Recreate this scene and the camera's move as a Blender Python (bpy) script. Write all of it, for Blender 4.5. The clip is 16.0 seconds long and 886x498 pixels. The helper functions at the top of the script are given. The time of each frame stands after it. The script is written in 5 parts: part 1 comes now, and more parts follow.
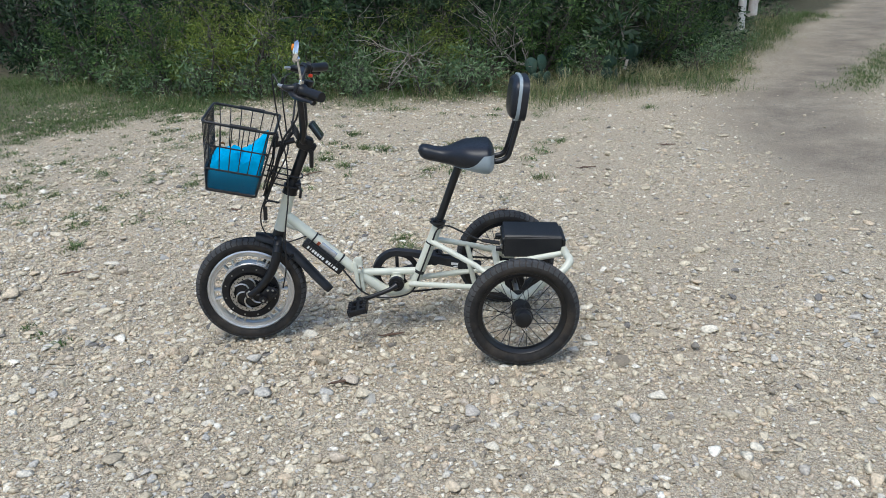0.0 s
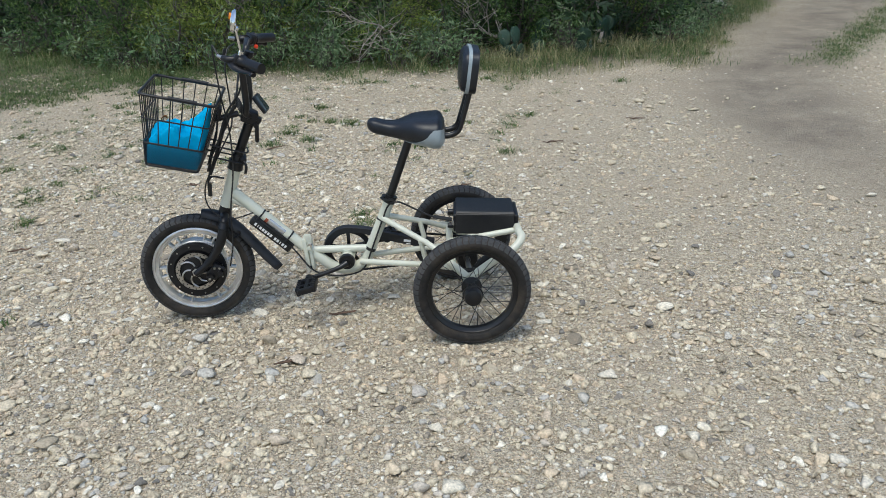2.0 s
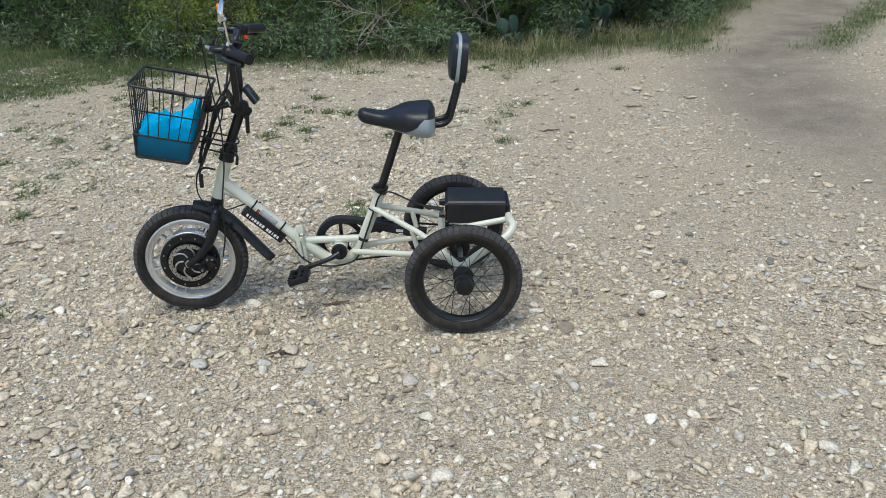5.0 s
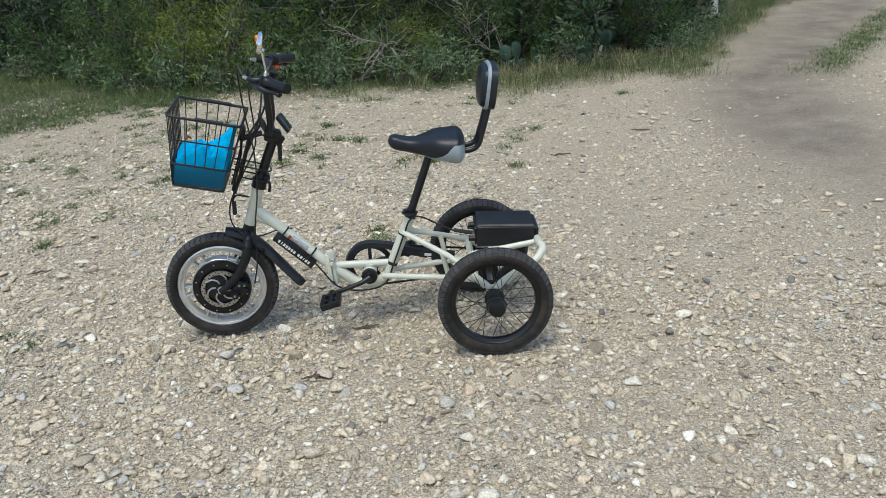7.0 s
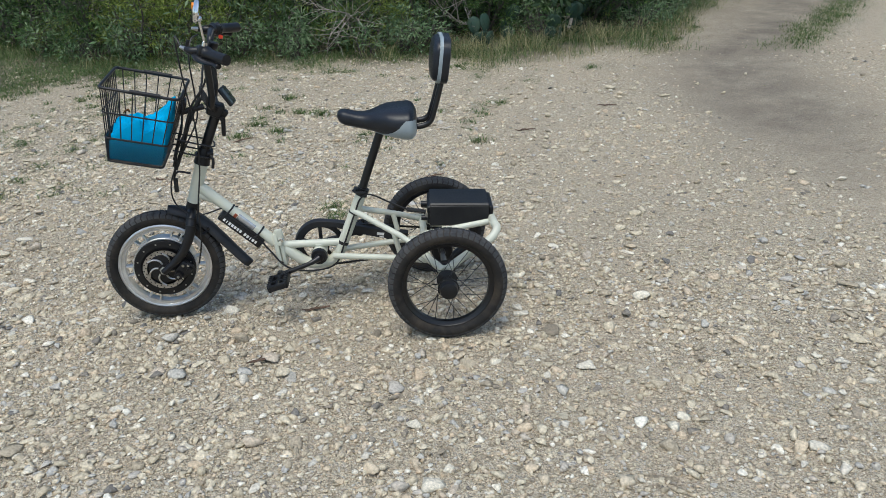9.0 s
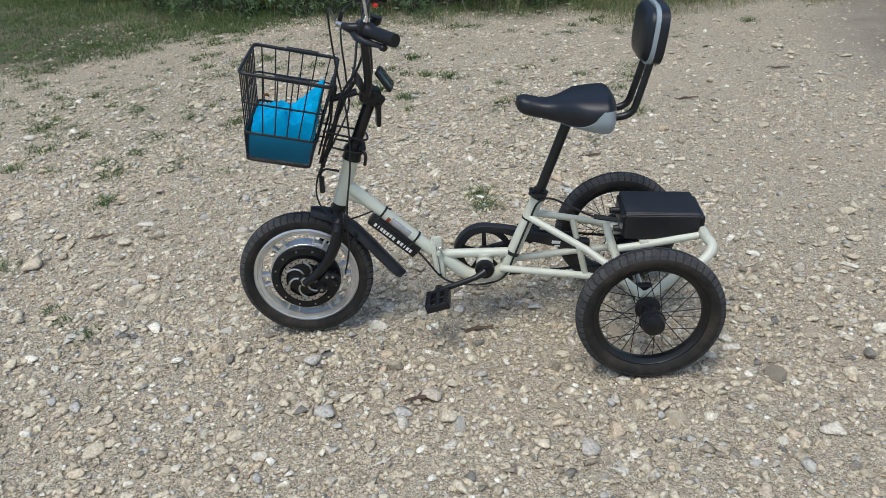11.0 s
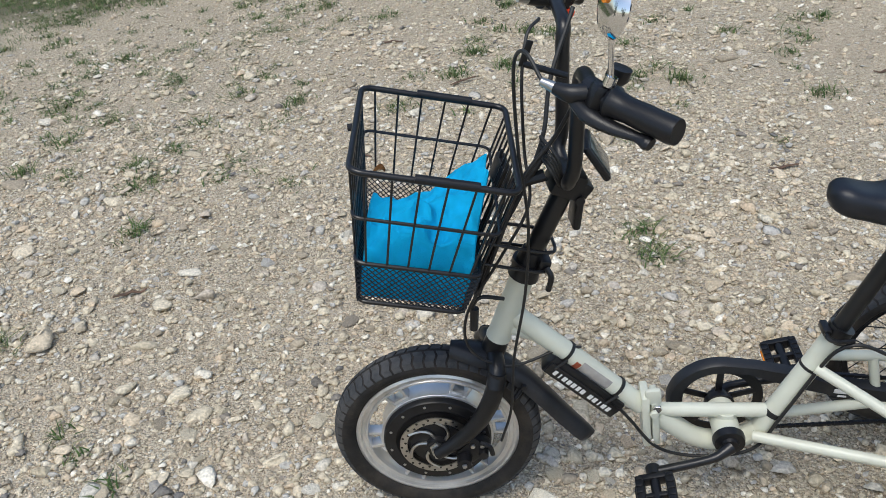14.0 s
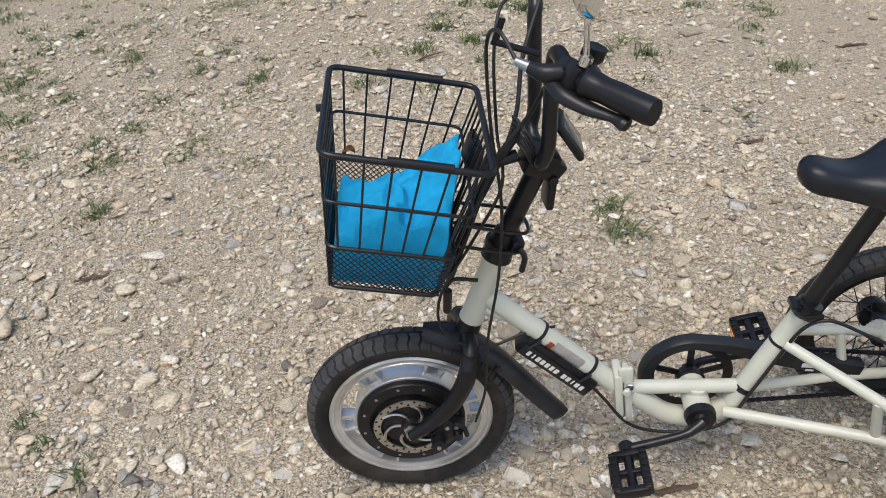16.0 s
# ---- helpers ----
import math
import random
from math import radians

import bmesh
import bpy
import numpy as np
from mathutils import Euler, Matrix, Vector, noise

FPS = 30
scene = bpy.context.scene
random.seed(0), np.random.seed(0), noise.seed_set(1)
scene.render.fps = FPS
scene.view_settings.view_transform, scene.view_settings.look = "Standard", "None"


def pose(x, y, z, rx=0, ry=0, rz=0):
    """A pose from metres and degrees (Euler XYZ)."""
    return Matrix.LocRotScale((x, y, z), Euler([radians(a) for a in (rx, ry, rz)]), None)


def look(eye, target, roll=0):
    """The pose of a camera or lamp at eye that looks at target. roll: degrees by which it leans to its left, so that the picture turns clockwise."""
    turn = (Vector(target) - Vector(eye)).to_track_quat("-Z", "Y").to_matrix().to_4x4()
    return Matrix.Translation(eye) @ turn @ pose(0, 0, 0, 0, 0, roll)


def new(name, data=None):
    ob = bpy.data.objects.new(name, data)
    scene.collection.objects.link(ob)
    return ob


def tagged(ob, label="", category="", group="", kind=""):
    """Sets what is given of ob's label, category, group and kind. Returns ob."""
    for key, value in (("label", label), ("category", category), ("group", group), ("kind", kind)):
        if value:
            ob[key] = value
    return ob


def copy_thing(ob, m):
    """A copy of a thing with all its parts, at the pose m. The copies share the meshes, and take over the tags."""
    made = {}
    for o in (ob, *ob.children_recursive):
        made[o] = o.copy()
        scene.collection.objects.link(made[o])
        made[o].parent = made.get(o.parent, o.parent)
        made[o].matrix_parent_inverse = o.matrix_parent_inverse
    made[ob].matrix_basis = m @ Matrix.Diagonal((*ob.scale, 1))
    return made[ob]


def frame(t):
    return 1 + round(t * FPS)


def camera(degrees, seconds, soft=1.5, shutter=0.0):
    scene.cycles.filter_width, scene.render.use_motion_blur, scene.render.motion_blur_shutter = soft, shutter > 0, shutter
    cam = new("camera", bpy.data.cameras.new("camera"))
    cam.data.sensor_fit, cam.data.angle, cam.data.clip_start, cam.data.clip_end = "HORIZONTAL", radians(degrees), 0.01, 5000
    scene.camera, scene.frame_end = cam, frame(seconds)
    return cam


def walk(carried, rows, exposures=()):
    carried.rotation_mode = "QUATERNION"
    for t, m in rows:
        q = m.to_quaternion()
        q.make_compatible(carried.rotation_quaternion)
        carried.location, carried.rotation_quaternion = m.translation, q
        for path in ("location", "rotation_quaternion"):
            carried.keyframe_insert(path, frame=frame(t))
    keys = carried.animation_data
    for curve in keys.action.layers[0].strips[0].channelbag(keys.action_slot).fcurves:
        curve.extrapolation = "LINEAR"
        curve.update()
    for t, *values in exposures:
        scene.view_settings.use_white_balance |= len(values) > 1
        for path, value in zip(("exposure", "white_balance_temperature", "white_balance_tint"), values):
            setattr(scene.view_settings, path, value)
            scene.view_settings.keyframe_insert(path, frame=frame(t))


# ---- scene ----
cam = camera(58.7, 16.0, 0.9)
PATH = [
    (0, (0.259, -2.697, 1.359), (0.249, -0.831, 0.639), -2.9),
    (0.5, (0.277, -2.697, 1.36), (0.286, -0.837, 0.624), -2.7),
    (1, (0.313, -2.683, 1.353), (0.337, -0.826, 0.609), -2.5),
    (1.5, (0.355, -2.659, 1.347), (0.382, -0.808, 0.59), -2.5),
    (2, (0.377, -2.638, 1.339), (0.403, -0.798, 0.557), -2.6),
    (2.5, (0.395, -2.622, 1.338), (0.418, -0.791, 0.533), -2.7),
    (3, (0.41, -2.617, 1.331), (0.432, -0.794, 0.508), -2.7),
    (5.3, (0.418, -2.653, 1.338), (0.435, -0.818, 0.543), -3.2),
    (5.5, (0.382, -2.667, 1.345), (0.413, -0.829, 0.559), -3.2),
    (6, (0.33, -2.676, 1.351), (0.362, -0.827, 0.589), -3.6),
    (6.5, (0.296, -2.689, 1.355), (0.328, -0.833, 0.61), -3.8),
    (7, (0.291, -2.678, 1.354), (0.326, -0.824, 0.607), -3.7),
    (7.5, (0.318, -2.65, 1.347), (0.368, -0.802, 0.585), -2.9),
    (8, (0.359, -2.63, 1.342), (0.426, -0.786, 0.572), -2.4),
    (8.2, (0.379, -2.62, 1.335), (0.445, -0.776, 0.565), -2.3),
    (10.3, (0.264, -2.373, 1.338), (0.409, -0.598, 0.428), -4.0),
    (10.5, (0.21, -2.268, 1.349), (0.3, -0.49, 0.438), -4.1),
    (11, (0.113, -2.081, 1.339), (-0.029, -0.311, 0.419), -4.8),
    (11.5, (0.039, -1.812, 1.347), (-0.316, -0.08, 0.412), -6.3),
    (12, (-0.007, -1.567, 1.363), (-0.441, 0.139, 0.415), -7.2),
    (12.5, (-0.13, -1.389, 1.345), (-0.533, 0.305, 0.362), -7.3),
    (13, (-0.26, -1.214, 1.346), (-0.538, 0.486, 0.33), -5.9),
    (13.5, (-0.255, -1.124, 1.348), (-0.474, 0.564, 0.297), -5.5),
    (14, (-0.253, -1.087, 1.338), (-0.51, 0.566, 0.242), -6.8),
    (14.5, (-0.261, -1.079, 1.338), (-0.53, 0.549, 0.207), -7.6),
    (15, (-0.265, -1.069, 1.333), (-0.498, 0.553, 0.187), -7.2),
    (15.5, (-0.264, -1.067, 1.337), (-0.463, 0.556, 0.185), -6.5),
    (16, (-0.266, -1.068, 1.338), (-0.438, 0.556, 0.183), -6.0),
]
walk(cam, [(t, look(e, g, r)) for t, e, g, r in PATH], [(0, 0.44, 6200, 7), (1, 0.42, 6300, 6), (2.5, 0.34, 6400, 5), (6.5, 0.40, 6400, 5), (8.2, 0.36, 6400, 5), (10.5, 0.24, 6350, 6), (11.5, 0.28, 6400, 7), (13, 0.36, 6450, 7), (15, 0.38, 6550, 8), (15.6, 0.38, 6600, 9), (16, 0.38, 6850, 12)])

# ---- world and light ----
world = bpy.data.worlds.new("sky")
scene.world = world
world.use_nodes = True
wn = world.node_tree.nodes
sky = wn.new("ShaderNodeTexSky")
sky.sky_type, sky.sun_disc = "NISHITA", False
sky.sun_elevation, sky.sun_rotation = radians(68), radians(200)
sky.air_density, sky.dust_density, sky.ozone_density = 1.0, 1.9, 1.0
world.node_tree.links.new(sky.outputs[0], wn["Background"].inputs[0])
wn["Background"].inputs[1].default_value = 0.15
sun = new("sun", bpy.data.lights.new("sun", "SUN"))
sun.data.energy, sun.data.angle, sun.data.color = 1.4, radians(28), (1.0, 0.975, 0.92)
sun.matrix_world = look((-1.0, -2.6, 7.0), (0, 0, 0))

# ---- materials ----
def mat(name, base, rough=0.6, metal=0.0, vary=0.15, scale=30.0, bump=0.0, bump_scale=200.0, dirt=None, island=0.0, spec=0.5, dirt_amount=0.5):
    m = bpy.data.materials.new(name)
    m.use_nodes = True
    n, l = m.node_tree.nodes, m.node_tree.links
    b = n["Principled BSDF"]
    b.inputs["Roughness"].default_value, b.inputs["Metallic"].default_value = rough, metal
    b.inputs["Specular IOR Level"].default_value = spec
    tc = n.new("ShaderNodeTexCoord")
    big = n.new("ShaderNodeTexNoise")
    big.inputs["Scale"].default_value, big.inputs["Detail"].default_value = scale, 6
    l.new(tc.outputs["Object"], big.inputs["Vector"])
    r = n.new("ShaderNodeValToRGB")
    r.color_ramp.elements[0].position, r.color_ramp.elements[1].position = 0.3, 0.72
    r.color_ramp.elements[0].color = (*[c * (1 - vary) for c in base], 1)
    r.color_ramp.elements[1].color = (*[min(1, c * (1 + vary)) for c in base], 1)
    l.new(big.outputs["Fac"], r.inputs["Fac"])
    out = r.outputs["Color"]
    if dirt:
        d = n.new("ShaderNodeTexNoise")
        d.inputs["Scale"].default_value, d.inputs["Detail"].default_value, d.inputs["Roughness"].default_value = scale * 0.35, 8, 0.7
        l.new(tc.outputs["Object"], d.inputs["Vector"])
        dr = n.new("ShaderNodeMapRange")
        dr.inputs["From Min"].default_value, dr.inputs["From Max"].default_value, dr.inputs["To Max"].default_value = 0.45, 0.75, dirt_amount
        l.new(d.outputs["Fac"], dr.inputs["Value"])
        mx = n.new("ShaderNodeMix")
        mx.data_type = "RGBA"
        l.new(dr.outputs[0], mx.inputs[0])
        l.new(out, mx.inputs[6])
        mx.inputs[7].default_value = (*dirt, 1)
        out = mx.outputs[2]
    if island:
        g = n.new("ShaderNodeNewGeometry")
        h = n.new("ShaderNodeHueSaturation")
        mr = n.new("ShaderNodeMapRange")
        mr.inputs["To Min"].default_value, mr.inputs["To Max"].default_value = 1 - island, 1 + island
        l.new(g.outputs["Random Per Island"], mr.inputs["Value"])
        l.new(mr.outputs[0], h.inputs["Value"])
        l.new(out, h.inputs["Color"])
        out = h.outputs["Color"]
    l.new(out, b.inputs["Base Color"])
    if bump:
        bn = n.new("ShaderNodeTexNoise")
        bn.inputs["Scale"].default_value, bn.inputs["Detail"].default_value = bump_scale, 4
        l.new(tc.outputs["Object"], bn.inputs["Vector"])
        bu = n.new("ShaderNodeBump")
        bu.inputs["Strength"].default_value, bu.inputs["Distance"].default_value = bump, 0.002
        l.new(bn.outputs["Fac"], bu.inputs["Height"])
        l.new(bu.outputs["Normal"], b.inputs["Normal"])
    return m


def ramp_island(name, stops, rough=0.9, scale=60.0, bump=0.4, translucent=0.0, vary=0.25, single=False):
    """Colour picked at random for each piece of a joined mesh, or for each single object, with grain."""
    m = bpy.data.materials.new(name)
    m.use_nodes = True
    n, l = m.node_tree.nodes, m.node_tree.links
    b = n["Principled BSDF"]
    b.inputs["Roughness"].default_value = rough
    b.inputs["Specular IOR Level"].default_value = 0.25
    g = n.new("ShaderNodeNewGeometry")
    r = n.new("ShaderNodeValToRGB")
    e = r.color_ramp.elements
    while len(e) < len(stops):
        e.new(0.5)
    for k, (p, c) in enumerate(stops):
        e[k].position, e[k].color = p, (*c, 1)
    one = n.new("ShaderNodeObjectInfo")
    l.new(one.outputs["Random"] if single else g.outputs["Random Per Island"], r.inputs["Fac"])
    tc = n.new("ShaderNodeTexCoord")
    no = n.new("ShaderNodeTexNoise")
    no.inputs["Scale"].default_value, no.inputs["Detail"].default_value = scale, 5
    l.new(tc.outputs["Object"], no.inputs["Vector"])
    mr = n.new("ShaderNodeMapRange")
    mr.inputs["From Min"].default_value, mr.inputs["From Max"].default_value = 0.3, 0.7
    mr.inputs["To Min"].default_value, mr.inputs["To Max"].default_value = 1 - vary, 1 + vary
    l.new(no.outputs["Fac"], mr.inputs["Value"])
    h = n.new("ShaderNodeHueSaturation")
    l.new(r.outputs["Color"], h.inputs["Color"])
    l.new(mr.outputs[0], h.inputs["Value"])
    l.new(h.outputs["Color"], b.inputs["Base Color"])
    if bump:
        bu = n.new("ShaderNodeBump")
        bu.inputs["Strength"].default_value, bu.inputs["Distance"].default_value = bump, 0.003
        l.new(no.outputs["Fac"], bu.inputs["Height"])
        l.new(bu.outputs["Normal"], b.inputs["Normal"])
    if translucent:
        t = n.new("ShaderNodeBsdfTranslucent")
        l.new(h.outputs["Color"], t.inputs["Color"])
        mx = n.new("ShaderNodeMixShader")
        mx.inputs[0].default_value = translucent
        l.new(b.outputs[0], mx.inputs[1])
        l.new(t.outputs[0], mx.inputs[2])
        l.new(mx.outputs[0], n["Material Output"].inputs["Surface"])
    return m


CREAM = mat("cream_paint", (0.63, 0.64, 0.53), 0.32, 0, 0.05, 14, 0.05, 90, dirt=(0.45, 0.40, 0.30), dirt_amount=0.25)
BLACK = mat("black_paint", (0.007, 0.007, 0.008), 0.34, 0, 0.3, 25, 0.05, 300)
BLACKM = mat("matt_black_plastic", (0.006, 0.0063, 0.0078), 0.38, 0, 0.3, 25, 0.12, 500, dirt=(0.04, 0.038, 0.035), dirt_amount=0.14, spec=0.42)
FENDER = mat("dark_grey_plastic", (0.014, 0.0155, 0.019), 0.42, 0, 0.25, 20, 0.1, 300, dirt=(0.10, 0.09, 0.08), dirt_amount=0.28, spec=0.4)
RUBBER = mat("dusty_rubber", (0.02, 0.0185, 0.017), 0.75, 0, 0.3, 30, 0.3, 400, dirt=(0.11, 0.085, 0.06), dirt_amount=0.5, spec=0.3)
TREAD = mat("worn_tread_rubber", (0.045, 0.047, 0.05), 0.75, 0, 0.3, 40, 0.3, 400, dirt=(0.14, 0.125, 0.105), dirt_amount=0.5, spec=0.3)
ALLOY = mat("cast_aluminium", (0.72, 0.72, 0.71), 0.30, 0.75, 0.12, 20, 0.08, 300, dirt=(0.35, 0.31, 0.26), dirt_amount=0.4)
STEEL = mat("brushed_steel", (0.55, 0.54, 0.52), 0.3, 1.0, 0.15, 40, 0.05, 400, dirt=(0.25, 0.2, 0.15), dirt_amount=0.3)
CHROME = mat("chrome", (0.8, 0.8, 0.8), 0.08, 1.0, 0.03, 20)
MIRROR = mat("mirror_glass", (0.9, 0.9, 0.9), 0.01, 1.0, 0.0, 5)
VINYL = mat("black_vinyl", (0.008, 0.010, 0.015), 0.38, 0, 0.25, 20, 0.25, 700)
GREYV = mat("grey_vinyl", (0.30, 0.35, 0.37), 0.45, 0, 0.1, 20, 0.2, 600)
BATT = mat("battery_casing", (0.012, 0.0125, 0.014), 0.42, 0.1, 0.3, 12, 0.15, 400, dirt=(0.09, 0.085, 0.075), dirt_amount=0.35)
CABLE = mat("cable_sheath", (0.012, 0.012, 0.012), 0.5, 0, 0.2, 60)
RED = mat("red_plastic", (0.8, 0.06, 0.02), 0.35, 0, 0.1, 30)
ORANGE = mat("orange_reflector", (0.8, 0.25, 0.02), 0.25, 0, 0.1, 60)
SCREEN = mat("display_glass", (0.06, 0.075, 0.075), 0.12, 0, 0.1, 10)
INK = mat("white_print", (0.75, 0.75, 0.73), 0.5, 0, 0.06, 60)
FOIL = mat("silver_foil_sticker", (0.55, 0.56, 0.58), 0.25, 0.7, 0.15, 60)
TOWEL = mat("turquoise_terry_cloth", (0.008, 0.40, 0.72), 0.95, 0, 0.12, 40, 1.0, 900, spec=0.1)
LEAFB = mat("dry_brown_leaf", (0.25, 0.11, 0.03), 0.8, 0, 0.3, 90, 0.3, 300)
RUSTW = mat("rusty_white_paint", (0.70, 0.69, 0.65), 0.6, 0, 0.08, 8, 0.3, 60, dirt=(0.30, 0.10, 0.03), dirt_amount=0.9)
BARK = mat("grey_bark", (0.085, 0.075, 0.065), 0.95, 0, 0.4, 25, 0.8, 90)
TWIG = mat("bleached_dead_wood", (0.34, 0.30, 0.26), 0.9, 0, 0.3, 30, 0.6, 120)
CACTUS = mat("cactus_skin", (0.022, 0.058, 0.038), 0.6, 0, 0.35, 14, 0.5, 120, dirt=(0.14, 0.16, 0.08), dirt_amount=0.5)

STONE_COLOURS = [(0.0, (0.19, 0.18, 0.165)), (0.05, (0.36, 0.305, 0.225)), (0.22, (0.54, 0.465, 0.335)), (0.52, (0.67, 0.59, 0.44)), (0.70, (0.60, 0.475, 0.33)), (0.82, (0.47, 0.45, 0.405)), (0.93, (0.74, 0.67, 0.53)), (1.0, (0.86, 0.81, 0.69))]
STONE = ramp_island("limestone_gravel", STONE_COLOURS, 0.9, 130, 1.0, vary=0.3)
SINGLE = ramp_island("limestone_lump", STONE_COLOURS, 0.9, 28, 1.0, vary=0.3, single=True)
GRASSG = ramp_island("green_grass", [(0.0, (0.048, 0.096, 0.029)), (0.45, (0.095, 0.155, 0.05)), (0.75, (0.155, 0.205, 0.078)), (1.0, (0.29, 0.28, 0.15))], 0.7, 8, 0, 0.25)
GRASSD = ramp_island("dry_grass", [(0.0, (0.10, 0.14, 0.05)), (0.35, (0.21, 0.22, 0.10)), (0.7, (0.37, 0.33, 0.18)), (1.0, (0.50, 0.44, 0.27))], 0.8, 8, 0, 0.25)
LEAVES = [
    ramp_island("olive_leaves", [(0.0, (0.0302, 0.0674, 0.0209)), (0.5, (0.0674, 0.13, 0.0395)), (1.0, (0.157, 0.238, 0.0697))], 0.6, 1.7, 0, 0.3, vary=0.42),
    ramp_island("deep_green_leaves", [(0.0, (0.0139, 0.0302, 0.0151)), (0.6, (0.0325, 0.0627, 0.029)), (1.0, (0.072, 0.116, 0.0488))], 0.55, 1.7, 0, 0.25, vary=0.42),
    ramp_island("yellow_green_leaves", [(0.0, (0.0929, 0.145, 0.029)), (0.5, (0.186, 0.256, 0.0523)), (1.0, (0.325, 0.372, 0.0871))], 0.6, 1.7, 0, 0.3, vary=0.42),
    ramp_island("pale_grey_green_leaves", [(0.0, (0.0697, 0.128, 0.0581)), (0.5, (0.139, 0.221, 0.0987)), (1.0, (0.302, 0.383, 0.221))], 0.65, 1.7, 0, 0.25, vary=0.42),
]

# ---- mesh helpers ----
def part(name, bm, material, parent=None, label="", smooth=True):
    me = bpy.data.meshes.new(name)
    bm.normal_update()
    bm.to_mesh(me)
    bm.free()
    me.materials.append(material)
    if smooth:
        me.shade_smooth()
        me.set_sharp_from_angle(angle=radians(38))
    ob = new(name, me)
    if parent:
        ob.parent = parent
    return tagged(ob, label)


def raw(name, verts, faces, material, parent=None, smooth=False):
    me = bpy.data.meshes.new(name)
    me.from_pydata(verts, [], faces)
    me.materials.append(material)
    if smooth:
        me.shade_smooth()
    ob = new(name, me)
    if parent:
        ob.parent = parent
    return ob


def curve_pts(pts, n=6):
    """A smooth line through the points."""
    p = [Vector(q) for q in pts]
    p = [2 * p[0] - p[1]] + p + [2 * p[-1] - p[-2]]
    out = []
    for i in range(1, len(p) - 2):
        for k in range(n):
            t = k / n
            a, b, c, d = p[i - 1], p[i], p[i + 1], p[i + 2]
            out.append(0.5 * (2 * b + (c - a) * t + (2 * a - 5 * b + 4 * c - d) * t * t + (3 * b - a - 3 * c + d) * t ** 3))
    return out + [p[-2]]


def tube(bm, pts, r, sides=12, smooth=0, closed=False, flat=1.0):
    """A round bar of radius r (or one radius for each point) along the points."""
    pts = curve_pts(pts, smooth) if smooth else [Vector(q) for q in pts]
    n = len(pts)
    rad = [r] * n if isinstance(r, (int, float)) else [float(q) for q in np.interp(np.linspace(0, 1, n), np.linspace(0, 1, len(r)), r)]
    up, rings = None, []
    for i, p in enumerate(pts):
        a = pts[(i - 1) % n] if closed or i else p
        b = pts[(i + 1) % n] if closed or i < n - 1 else p
        d = (b - a).normalized()
        if up is None:
            up = Vector((0, 0, 1)) if abs(d.z) < 0.9 else Vector((1, 0, 0))
        s = d.cross(up).normalized()
        up = s.cross(d).normalized()
        rings.append([bm.verts.new(p + rad[i] * (math.cos(k * 2 * math.pi / sides) * s + flat * math.sin(k * 2 * math.pi / sides) * up)) for k in range(sides)])
    for i in range(n if closed else n - 1):
        a, b = rings[i], rings[(i + 1) % n]
        for k in range(sides):
            bm.faces.new((a[k], a[(k + 1) % sides], b[(k + 1) % sides], b[k]))
    if not closed:
        bm.faces.new(rings[0][::-1])
        bm.faces.new(rings[-1])
    return bm


def lathe(bm, profile, m=Matrix(), segs=48):
    """Turns a profile of (radius, along) about the y axis, then moves it by m. A closed profile makes a ring."""
    rings = []
    for k in range(segs):
        a = 2 * math.pi * k / segs
        rings.append([bm.verts.new(m @ Vector((max(r, 1e-4) * math.cos(a), v, max(r, 1e-4) * math.sin(a)))) for r, v in profile])
    for k in range(segs):
        a, b = rings[k], rings[(k + 1) % segs]
        for i in range(len(profile) - 1):
            bm.faces.new((a[i], a[i + 1], b[i + 1], b[i]))
    return bm


def block(bm, size, m=Matrix(), bevel=0.003, segs=2):
    g = bmesh.ops.create_cube(bm, size=1, matrix=m @ Matrix.Diagonal((*size, 1)))
    if bevel:
        ed = list({e for v in g["verts"] for e in v.link_edges})
        bmesh.ops.bevel(bm, geom=ed, offset=bevel, segments=segs, affect="EDGES", profile=0.5)
    return bm


def BM():
    return bmesh.new()


def thing(name, label, category, at=(0, 0, 0), group="", kind=""):
    ob = new(name)
    ob.location = at
    return tagged(ob, label, category, group, kind)


def frac(x, a, b):
    return min(1, max(0, (x - a) / (b - a)))

# ---- ground ----
def track_mask(x, y):
    """How much a spot belongs to the worn wheel track of the lane, 0 to 1."""
    mid = np.interp(y, [0.0, 1.5, 2.2, 2.85, 3.7, 4.6, 5.4, 7.6, 11, 14], [2.6, 2.72, 2.86, 2.92, 3.12, 3.62, 4.2, 5.6, 7.8, 9.6])
    return np.clip(1.15 - np.abs(x - mid) / (0.62 + 0.06 * y), 0, 1) * np.clip((y - 0.4) / 1.6, 0, 1)


def wood_edge(x):
    return np.interp(x, [-12, -5, -3.5, -2.6, -1.5, -0.4, 0.2, 1.2, 2.3, 3.0, 3.4, 4.45, 6.5, 9.0], [9.0, 7.0, 6.3, 5.45, 5.25, 5.05, 4.95, 4.75, 4.85, 5.2, 5.9, 7.9, 10.8, 14.2])


def relief(x, y):
    return 0.006 * np.sin(1.7 * x + 0.6 * y) * np.sin(1.3 * y - 0.4 * x + 1) + 0.004 * np.sin(4.1 * x + 2.2 * y + 2) * np.sin(3.3 * y - 1.9 * x) - 0.003


def ground_axis(lo, hi, step, far):
    mid = list(np.arange(lo, hi, step))
    out, d = [], step
    while sum(out) < far:
        d *= 1.35
        out.append(d)
    return np.array(list(lo - np.cumsum(out))[::-1] + mid + list(hi + np.cumsum(out)))


